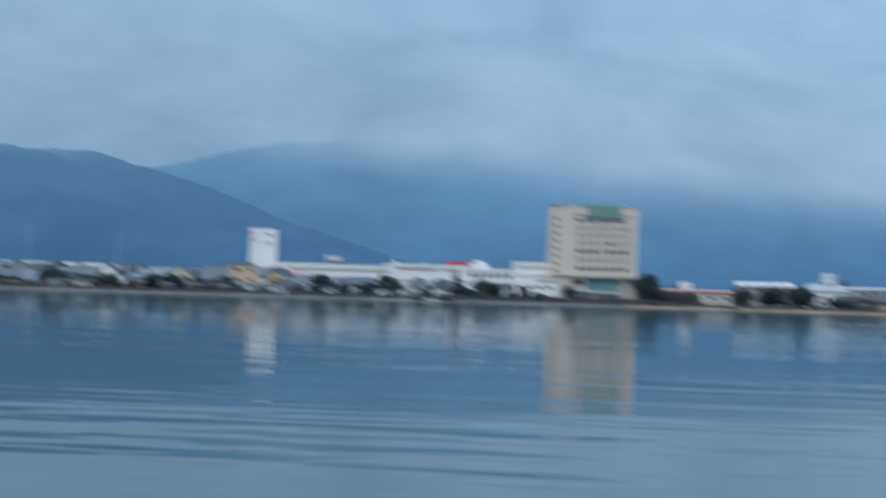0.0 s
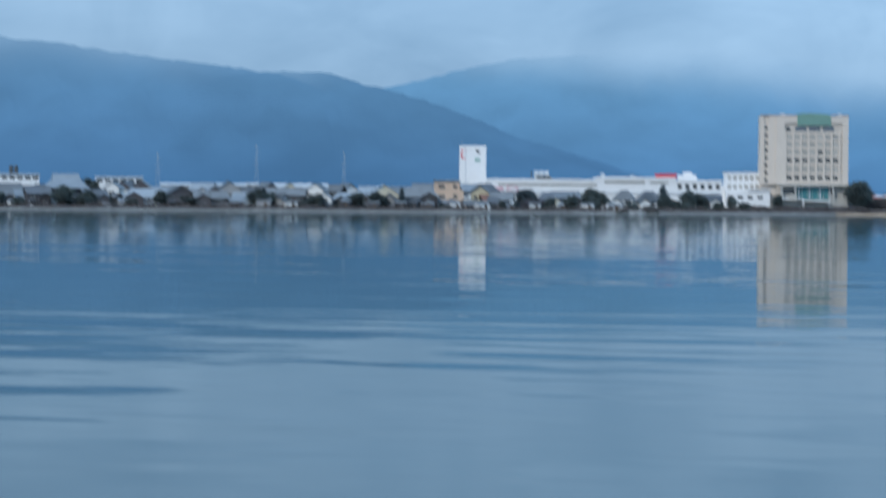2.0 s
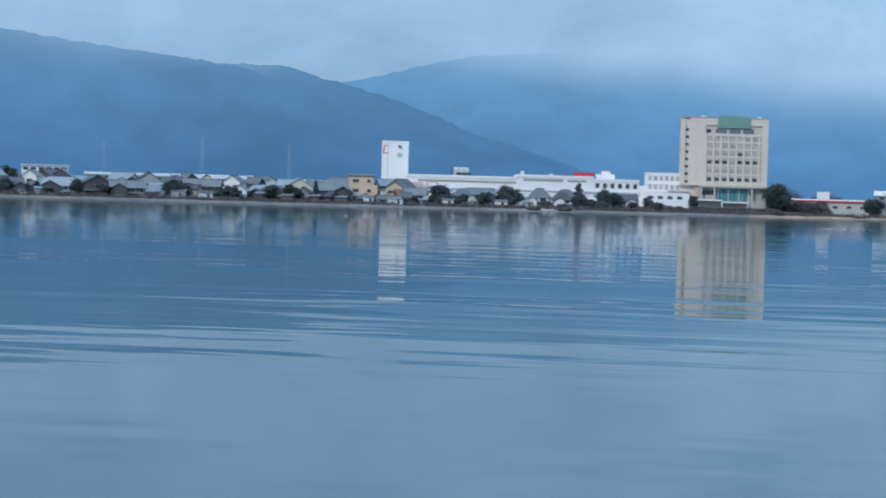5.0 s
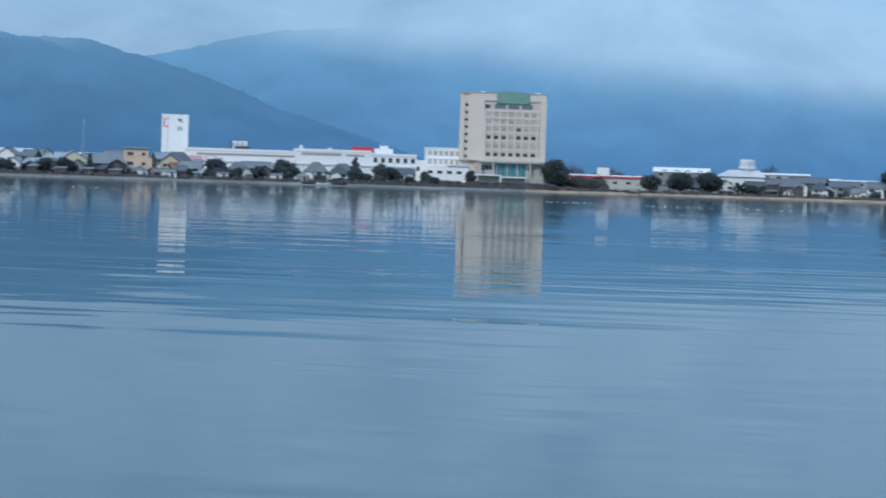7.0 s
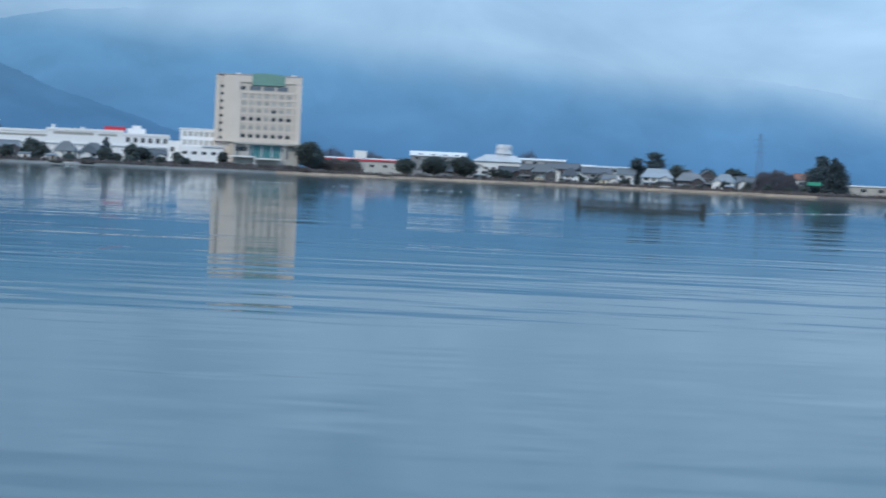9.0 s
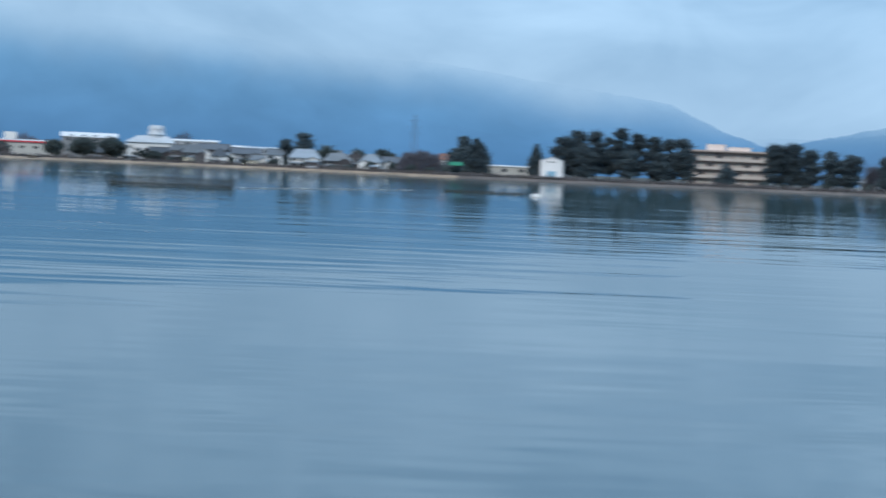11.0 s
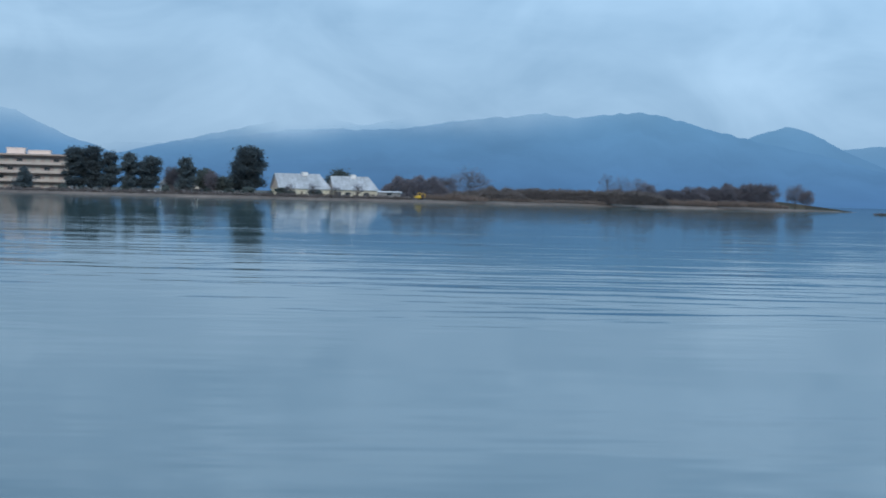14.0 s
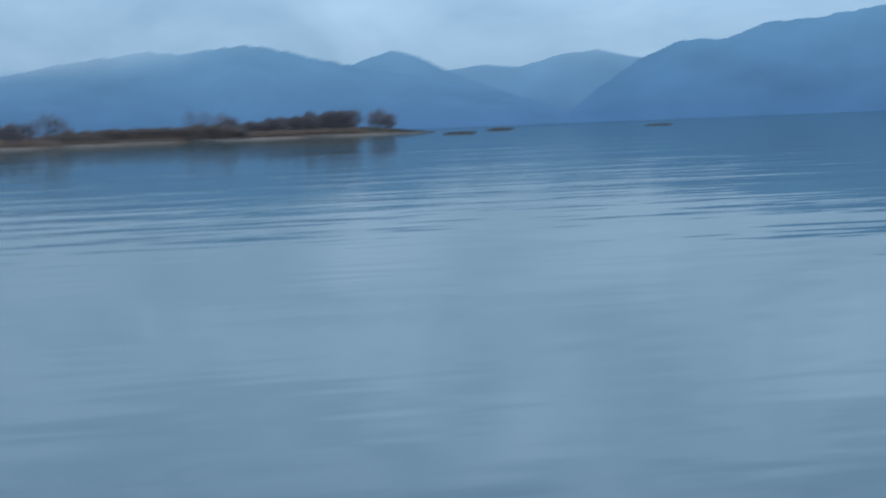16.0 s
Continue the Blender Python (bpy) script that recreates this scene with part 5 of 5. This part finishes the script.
tree("cedar_tree", 12.03, 1172, 14.0, 21.2, "broad dark cedar standing alone by the halls", "pine", NEEDLE)
broadleaf(13.84, 1215, 12.9, 13.3)
broadleaf(10.72, 1172, 8.0, 12.0)
broadleaf(11.15, 1170, 7.5, 12.5)
broadleaf(11.55, 1165, 6.0, 8.5)
broadleaf(12.75, 1150, 6.0, 5.0)
broadleaf(13.45, 1148, 5.0, 4.6)


broadleaf(-23.62, 1106, 5.6, 13.4)
broadleaf(-23.85, 1072, 5.0, 6.0)
# small garden trees and bushes in front of the houses
grng = random.Random(21)
for i in range(52):
    gb = -27.0 + i * 0.32
    broadleaf(gb + grng.uniform(-0.15, 0.15), shore(gb) + grng.uniform(20, 40), grng.uniform(2.2, 5.6), grng.uniform(2.8, 7.4))
for i in range(16):
    gb = -3.9 + i * 0.42
    broadleaf(gb + grng.uniform(-0.1, 0.1), shore(gb) + grng.uniform(20, 32), grng.uniform(2.6, 5.0), grng.uniform(3.0, 5.6))
for i in range(12):
    gb = 8.4 + i * 0.42
    broadleaf(gb, shore(gb) + grng.uniform(20, 34), grng.uniform(2.4, 4.6), grng.uniform(2.8, 5.2))


def bare_tree(b, d, w, top, twigs=4200, slim=0.065):
    tree_seed[0] += 1
    rng = np.random.default_rng(tree_seed[0])
    ob = thing("bare_tree", b, d, GROUND, "leafless grey-brown tree with fine spreading twigs", "tree", "bare trees", float(rng.uniform(-180, 180)))
    h, r = top - GROUND, w / 2
    ends = []
    for k in range(22):
        a, s = rng.uniform(0, 2 * math.pi), rng.uniform(0.35, 0.92)
        q = r * math.sqrt(max(0.05, 1 - (2 * (s - 0.5)) ** 2)) * rng.uniform(0.4, 0.9)
        ends.append((q * math.cos(a), q * math.sin(a), s * h))
    part("trunk", trunk_mesh(h, 0.22 + 0.02 * r, ends, rng, 0.75), None, ob)
    k = twigs
    v = rng.normal(size=(k, 3))
    v *= rng.uniform(0.15, 1.0, (k, 1)) ** 0.45 / np.linalg.norm(v, axis=1)[:, None]
    feet = np.stack([v[:, 0] * r * 0.92, v[:, 1] * r * 0.92, h * 0.56 + v[:, 2] * h * 0.38], 1)
    near = np.array(ends)[rng.integers(0, len(ends), k)] + rng.normal(size=(k, 3)) * r * 0.14
    feet = np.where(rng.uniform(size=(k, 1)) < 0.4, near, feet)
    ways = feet - np.array((0, 0, h * 0.3)) + rng.normal(size=feet.shape) * r * 0.5
    ways[:, 2] += 0.2 * h
    part("twig_crown", quads_mesh("twig_crown", twig_quads(feet, ways, rng.uniform(0.5, 1.6, k), slim, rng), TWIG), None, ob)
    return ob


pine(10.82, 1150, 7.6, 16.0)
bare_tree(10.5, 1165, 7.3, 11.8)
bare_tree(11.3, 1165, 7.0, 10.5)
bare_tree(16.38, 1240, 19.8, 14.4)
bare_tree(19.02, 1330, 8.0, 15.2, 900, 0.06)
bare_tree(19.30, 1334, 9.0, 14.6, 1000, 0.06)
bare_tree(19.62, 1330, 9.0, 13.2, 1100, 0.06)
bare_tree(19.88, 1290, 9.5, 11.0)
bare_tree(22.34, 1300, 10.0, 11.6, 3600)
bare_tree(22.84, 1308, 11.5, 11.2, 3800)
bare_tree(23.05, 1310, 8.0, 8.6, 2600)
bare_tree(15.9, 1230, 12.0, 11.0)
bare_tree(-3.80, 1600, 14.0, 18.0)
bare_tree(-7.75, 1540, 16.0, 14.5)
bare_tree(-7.0, 1560, 15.0, 13.5)
for i in range(4):
    bare_tree(13.0 + 0.45 * i, shore(13.0 + 0.45 * i) + 33 + 6 * (i % 2), 4.5 + (i % 3), 5.6 + 0.8 * (i % 2), 420, 0.05)


def scrub(name, b, d, w, top, label, mat, density, lean=0.5, deep=10.0, length=1.6, width=0.16, taper=4):
    """A mass of stems and twigs, w wide, with an uneven top."""
    tree_seed[0] += 1
    rng = np.random.default_rng(tree_seed[0])
    h = top - GROUND
    n = int(density * w * h)
    x = rng.uniform(-w / 2, w / 2, n)
    lump = np.array([noise.fractal((v * 0.16, tree_seed[0], 0), 0.9, 2.0, 3) for v in x])
    edge = np.clip((1 - np.abs(2 * x / w) ** taper), 0.15, 1)
    tall = h * np.clip(0.86 + 0.28 * lump, 0.4, 1.1) * edge
    z = tall * rng.uniform(0, 1, n) ** 0.8 - 0.2
    feet = np.stack([x, rng.uniform(-deep / 2, deep / 2, n), z], 1)
    ways = rng.normal(size=(n, 3)) * lean + np.array((0, 0, 1.0))
    ob = thing(name, b, d, GROUND, label, "shrubs")
    part("stem_mass", quads_mesh("stem_mass", twig_quads(feet, ways, rng.uniform(0.5, 1.2, n) * length, width, rng), mat), None, ob)
    return tagged(ob, kind="stuff")


scrub("thicket", -6.9, 1570, 78.0, 11.0, "reddish leafless wood far behind the store", TWIG, 22, 0.6, taper=8)
scrub("hedge", -9.35, 1203, 54, 3.6, "dark clipped hedge before the hotel grounds", SCRUB, 60, 0.8, 4, 0.9, taper=16)
scrub("hedge", -11.1, 1176, 30, 3.0, "dark clipped hedge before the white annex", SCRUB, 60, 0.8, 4, 0.9, taper=16)
scrub("thicket", -7.55, 1300, 22, 7.4, "dense dark bushes beside the hotel", SCRUB, 60, 0.8, 8, 1.2, taper=6)
scrub("thicket", 15.37, 1200, 31.0, 11.4, "brown leafless thicket behind the shore", TWIG, 44, 0.6)
scrub("hedge", 18.5, 1195, 84, 6.8, "dark low scrub along the spit", SCRUB, 60, 0.7, taper=14)
scrub("hedge", 16.9, 1165, 34, 5.0, "dark low scrub along the spit", SCRUB, 60, 0.7, taper=10)
scrub("thicket", 19.6, 1262, 34.0, 6.8, "brown leafless thicket on the spit", TWIG, 44, 0.6, taper=8)
scrub("thicket", 20.62, 1280, 26.0, 8.8, "brown leafless thicket on the spit", TWIG, 40, 0.6, taper=6)
scrub("thicket", 21.18, 1290, 26.0, 10.4, "brown leafless thicket on the spit", TWIG, 42, 0.6, taper=6)
scrub("thicket", 21.84, 1298, 27.0, 12.4, "brown leafless thicket on the spit", TWIG, 46, 0.6, taper=6)
scrub("thicket", 20.2, 1290, 60.0, 7.8, "brown leafless thicket on the spit", TWIG, 34, 0.6, taper=10)
scrub("reed_bed", 20.6, 1250, 96, 3.4, "dry brown reeds at the water's edge", REED, 50, 0.25, 8, 1.1, taper=12)
scrub("reed_bed", 17.6, 1160, 70, 2.2, "dry brown reeds at the water's edge", REED, 40, 0.25, 5, 0.8, taper=12)
scrub("thicket", 1.32, 1215, 20.3, 11.6, "brown leafless thicket between the houses", TWIG, 46, 0.6)
scrub("thicket", -14.9, 1100, 14.0, 5.2, "brown leafless bushes behind the beach", TWIG, 46, 0.6)
scrub("hedge", 16.2, 1130, 30, 3.0, "low brown scrub above the beach", REED, 40, 0.6)


def shore_shrubs():
    """Low bushes, grass tufts and hedges scattered along the top of the beach."""
    rng = np.random.default_rng(77)
    out = []
    for b in np.arange(-27.5, 15.5, 0.012):
        n = noise.fractal((b * 5.0, 3.1, 0), 0.9, 2.0, 3)
        if n < -0.5:
            continue
        x, y = polar(b, shore(b) + 15 + rng.uniform(0, 7))
        tall = max(0.5, 1.5 + 1.8 * n)
        k = 22
        p = rng.normal(size=(k, 3)) * np.array((0.7, 0.7, 0.35)) * (0.4 + 0.5 * tall)
        p[:, 2] = np.abs(p[:, 2]) * 1.3
        out.append(leaf_quads(np.array((x, y, 1.0)) + p, 0.26, rng))
    ob = new("shore_shrubs", quads_mesh("shore_shrubs", np.concatenate(out), SCRUB))
    return tagged(ob, "low dark shrubs and grass above the beach", "shrubs", kind="stuff")


shore_shrubs()


# ---- pylons ----
def pylon(b, d, w, top, mat=LATTICE):
    ob = thing("pylon", b, d, GROUND, "tapering steel lattice pylon far behind the houses", "pylon", "pylons")
    h = top - GROUND
    bm = bmesh.new()
    lv = [h * k / 9 for k in range(10)]
    wid = [w * 0.75 * (1 - 0.85 * k / 9) for k in range(10)]
    for sx in (-1, 1):
        for sy in (-1, 1):
            tube(bm, [(sx * q / 2, sy * q / 2, z) for q, z in zip(wid, lv)], [0.13] * 10, 4)
    part("mast", bm, mat, ob)
    bm = bmesh.new()
    for k in range(9):
        a, c = wid[k] / 2, wid[k + 1] / 2
        for y in (-1, 1):
            tube(bm, ((-a, y * a, lv[k]), (c, y * c, lv[k + 1])), (0.09, 0.09), 4)
            tube(bm, ((a, y * a, lv[k]), (-c, y * c, lv[k + 1])), (0.09, 0.09), 4)
    part("bracing", bm, mat, ob)
    for k in (6, 7, 8):
        bm = bmesh.new()
        tube(bm, ((-w * 0.55, 0, lv[k]), (0, 0, lv[k] + 0.5), (w * 0.55, 0, lv[k])), (0.08, 0.15, 0.08), 4)
        part("cross_arm", bm, mat, ob)


pylon(0.88, 1630, 6.6, 34.3)
pylon(-19.29, 2300, 6.3, 50.0, HAZED_STEEL)
pylon(-17.54, 2300, 5.5, 45.0, HAZED_STEEL)
pylon(-21.25, 2300, 6.3, 42.9, HAZED_STEEL)


# ---- cars and the digger ----
def car_master():
    ob = thing("car", 0, 1400, 0, "parked car beside the beach", "car", "parked cars")
    bm = bmesh.new()
    prism(bm, ((-2.1, 0.35), (2.1, 0.35), (2.15, 0.8), (1.3, 0.95), (0.7, 1.45), (-1.0, 1.48), (-1.8, 0.98), (-2.15, 0.9)), -0.85, 0.85)
    part("body", bm, CARS[0], ob)
    bm = bmesh.new()
    prism(bm, ((1.1, 0.97), (0.66, 1.38), (-0.95, 1.4), (-1.5, 0.99)), -0.87, 0.87)
    part("glazing", bm, GLASS, ob)
    for x in (-1.35, 1.35):
        for y in (-0.78, 0.78):
            bm = bmesh.new()
            tube(bm, ((x, y - 0.12, 0.32), (x, y + 0.12, 0.32)), (0.32, 0.32), 12)
            part("wheel", bm, RUBBER, ob)
    return ob


car = car_master()
spots = ((-12.1, 1170, 0), (-11.85, 1172, 0), (-11.6, 1174, 1), (-9.95, 1214, 0), (-9.0, 1218, 0), (-8.85, 1221, 0), (-8.6, 1226, 1), (-14.45, 1118, 0), (-23.4, 1072, 0),
         (-24.9, 1072, 0), (10.2, 1110, 0), (11.6, 1112, 0), (-2.9, 1312, 0), (-0.9, 1218, 1))
for i, (cb, cd, paint) in enumerate(spots):
    x, y = polar(cb, cd)
    m = pose(x, y, GROUND - 0.05, 0, 0, -cb + (i * 37) % 25 - 12)
    c = copy_thing(car, m) if i else car
    if not i:
        car.matrix_world = m
    if paint:
        for o in c.children:
            if o.name.startswith("body"):
                o.data = o.data.copy()
                o.data.materials[0] = CARS[paint]
        tagged(c, "silver parked car beside the beach")
    else:
        tagged(c, "white parked car beside the beach")


def digger(b, d):
    ob = thing("digger", b, d, GROUND - 0.1, "small yellow digger on the bare shore", "digger", turn=20)
    for y in (-0.8, 0.8):
        bm = bmesh.new()
        prism(bm, ((-1.3, 0.0), (1.3, 0.0), (1.55, 0.3), (1.3, 0.62), (-1.3, 0.62), (-1.55, 0.3)), y - 0.22, y + 0.22)
        part("track", bm, RUBBER, ob)
    bm = bmesh.new()
    box(bm, -1.5, 0.7, -0.95, 0.95, 0.65, 1.5)
    part("body", bm, YELLOW, ob)
    bm = bmesh.new()
    prism(bm, ((-0.4, 1.5), (0.75, 1.5), (0.6, 2.75), (-0.4, 2.75)), -0.9, 0.1)
    cab = part("cab", bm, YELLOW, ob)
    bm = bmesh.new()
    box(bm, -0.3, 0.5, -0.93, -0.9, 1.7, 2.55)
    part("cab_window", bm, GLASS, cab)
    bm = bmesh.new()
    tube(bm, ((0.6, 0.45, 1.2), (1.6, 0.45, 2.7), (2.7, 0.45, 2.3), (3.0, 0.45, 0.9)), (0.2, 0.2, 0.16, 0.13), 6)
    part("boom", bm, YELLOW, ob)
    bm = bmesh.new()
    prism(bm, ((2.7, 0.25), (3.35, 0.2), (3.3, 0.9), (2.85, 0.95)), 0.1, 0.8)
    part("bucket", bm, DARKMETAL, ob)


digger(15.6, 1124)


# ---- on the water ----
def fish_weir(b, d, w, h, deep, turn):
    ob = thing("fish_weir", b, d, 0, "dark stake fence with wet netting standing in lake", "fish trap", "fish weirs", turn)
    s = w / 2
    n = int(w / 1.06)
    path = [(-s + i * w / n, 0.0) for i in range(n + 1)] + [(e, 1.2 * i) for e in (-s, s) for i in range(1, deep + 1)]
    for i, (x, y) in enumerate(path):
        bm = bmesh.new()
        tube(bm, ((x, y, -1.0), (x + 0.03 * math.sin(i * 2.1), y, h + 0.05 + 0.2 * math.sin(i * 1.7) ** 2)), (0.06, 0.05), 6)
        part("stake", bm, NET, ob)
    bm = bmesh.new()
    z = -0.2
    while z < h:
        box(bm, -s, s, -0.012, 0.012, z, z + (0.055 if z < 0.25 * h else 0.026))
        z += 0.07
    for x in np.arange(-s, s, 0.13):
        box(bm, x, x + 0.028, -0.01, 0.01, -0.2, h - 0.02 - 0.10 * abs(math.sin((x + s) * math.pi * n / w)))
    part("net", bm, NET, ob, "dark wet netting between the stakes")
    for e in (-s, s):
        bm = bmesh.new()
        for z in np.arange(-0.2, h, 0.09):
            box(bm, e - 0.012, e + 0.012, 0, 1.2 * deep, z, z + 0.04)
        part("net", bm, NET, ob, "dark wet netting between the stakes")


fish_weir(-0.10, 283, 12.7, 0.95, 5, 6)
fish_weir(5.22, 372, 10.7, 0.34, 2, -4)


def float_line():
    """A pale rope with small floats, lying on the water from the weir towards the point."""
    ob = new("float_rope")
    tagged(ob, "pale floating rope with small white floats", "rope")
    pts = []
    for k in range(80):
        b = 1.20 + 2.6 * k / 79
        d = 288 + 80 * k / 79 + 1.6 * math.sin(k * 0.35)
        pts.append((*polar(b, d), 0.05))
    bm = bmesh.new()
    tube(bm, pts, [0.035] * 80, 6)
    part("rope", bm, BALCONY, ob)
    bm = bmesh.new()
    bmesh.ops.create_icosphere(bm, subdivisions=1, radius=0.12)
    ball = mesh_of(bm, "float", WHITEGLOSS, True)
    for k in range(2, 80, 9):
        part("float", ball, None, ob, at=pts[k])


float_line()


def mooring_float(b, d):
    ob = thing("mooring_float", b, d, 0, "white box-shaped mooring float with dark cap", "float", turn=10)
    bm = bmesh.new()
    box(bm, -0.58, 0.58, -0.42, 0.42, -0.25, 0.40)
    bmesh.ops.bevel(bm, geom=bm.edges[:], offset=0.12, segments=2, affect="EDGES")
    part("hull", bm, WHITEGLOSS, ob)
    bm = bmesh.new()
    tube(bm, ((0.1, 0, 0.4), (0.1, 0, 0.62)), (0.34, 0.26), 10)
    part("cap", bm, DARKMETAL, ob)
    bm = bmesh.new()
    tube(bm, ((-0.4, 0, 0.4), (-0.4, 0, 0.75)), (0.03, 0.03), 5)
    part("staff", bm, STEEL, ob)


mooring_float(6.53, 350)


def net_float_mesh():
    bm = bmesh.new()
    bmesh.ops.create_uvsphere(bm, u_segments=10, v_segments=6, radius=0.08)
    for v in bm.verts:
        v.co.x *= 1.6
    return mesh_of(bm, "net_float", WHITEGLOSS, True)


NETFLOAT = net_float_mesh()
frng = random.Random(9)
for b0, b1, d0, n in ((-18.35, -17.9, 485, 4), (-8.85, -8.0, 497, 9), (-7.05, -6.9, 472, 2), (-6.75, -3.3, 466, 16)):
    for k in range(n):
        bb = b0 + (b1 - b0) * k / max(1, n - 1) + frng.uniform(-0.03, 0.03)
        x, y = polar(bb, d0 + frng.uniform(-3, 3))
        f = new("net_float", NETFLOAT)
        f.matrix_world = pose(x, y, 0.06, 0, 0, frng.uniform(0, 180))
        tagged(f, "small white float lying on the lake", "float", "net floats")


def islet(b, d, w, top, seed):
    rng = np.random.default_rng(seed)
    ob = thing("islet", b, d, 0, "low dark islet of stones and weed", "islet", "islets")
    bm = bmesh.new()
    bmesh.ops.create_icosphere(bm, subdivisions=3, radius=1.0)
    for v in bm.verts:
        n = noise.fractal(Vector(v.co) * 1.6 + Vector((seed, 0, 0)), 0.9, 2.0, 3)
        v.co = Vector((v.co.x * w / 2 * (1 + 0.2 * n), v.co.y * 2.2, v.co.z * top * (0.8 + 0.5 * n) - 0.05))
    part("mound", bm, STONE, ob, smooth=True)
    k = 420
    feet = np.stack([rng.uniform(-w * 0.42, w * 0.42, k), rng.uniform(-1.3, 1.3, k), np.full(k, top * 0.25)], 1)
    ways = rng.normal(size=(k, 3)) * 0.5 + np.array((0, 0, 1.0))
    part("weed", quads_mesh("weed", twig_quads(feet, ways, rng.uniform(0.3, 0.9, k) * top, 0.12, rng), SCRUB), None, ob)


islet(25.37, 1003, 12.5, 0.8, 3)
islet(25.15, 1380, 14.0, 1.1, 8)
islet(29.01, 1110, 10.5, 0.6, 13)


# ---- on the beach ----
def rowing_boat(b, d, turn, mat, label):
    ob = thing("rowing_boat", b, d, 0.35, label, "boat", "boats on the beach", turn)
    bm = bmesh.new()
    rows = []
    for k in range(9):
        u = k / 8 * 2 - 1
        half = 0.75 * math.sqrt(max(0.02, 1 - abs(u) ** 2.4))
        keel, rim = 0.18 * u * u, 0.62 + 0.26 * u * u
        rows.append([bm.verts.new((u * 2.6, y, z)) for y, z in ((-half, rim), (-half * 0.7, keel + 0.12), (0, keel), (half * 0.7, keel + 0.12), (half, rim),
                                                               (half * 0.86, rim), (half * 0.55, keel + 0.22), (-half * 0.55, keel + 0.22), (-half * 0.86, rim))])
    for r, q in zip(rows, rows[1:]):
        for k in range(9):
            bm.faces.new((r[k], r[(k + 1) % 9], q[(k + 1) % 9], q[k]))
    bm.faces.new(rows[0][::-1])
    bm.faces.new(rows[-1])
    part("hull", bm, mat, ob)
    for x in (-1.1, 0.5):
        bm = bmesh.new()
        box(bm, x, x + 0.3, -0.6, 0.6, 0.44, 0.49)
        part("thwart", bm, DOOR, ob)


rowing_boat(-13.2, shore(-13.2) + 4.5, 12, NET, "dark wooden rowing boat drawn up on gravel")
rowing_boat(-12.57, shore(-12.57) + 4.5, -8, NET, "dark wooden rowing boat drawn up on gravel")
rowing_boat(-12.9, shore(-12.9) + 5.5, 25, WHITEGLOSS, "small white boat drawn up on the gravel")


def outlet(b, d):
    """A stream outlet: two flared walls and a deck over a dark mouth."""
    ob = thing("stream_outlet", b, d, 0, "dark concrete stream outlet through the sand beach", "culvert")
    for e in (-1, 1):
        bm = bmesh.new()
        prism_x(bm, ((-4, -0.5), (10, -0.5), (10, 2.0), (5, 1.9), (-4, 0.6)), e * 3.2 - 0.25, e * 3.2 + 0.25)
        part("side_wall", bm, STONE, ob)
    bm = bmesh.new()
    box(bm, -3.6, 3.6, 7, 10.5, 1.55, 2.05)
    part("deck", bm, BLIND, ob)
    bm = bmesh.new()
    box(bm, -2.95, 2.95, -3.5, 9.5, 0.0, 0.75)
    part("wet_bed", bm, STONE, ob)


outlet(-6.6, shore(-6.6) + 6)
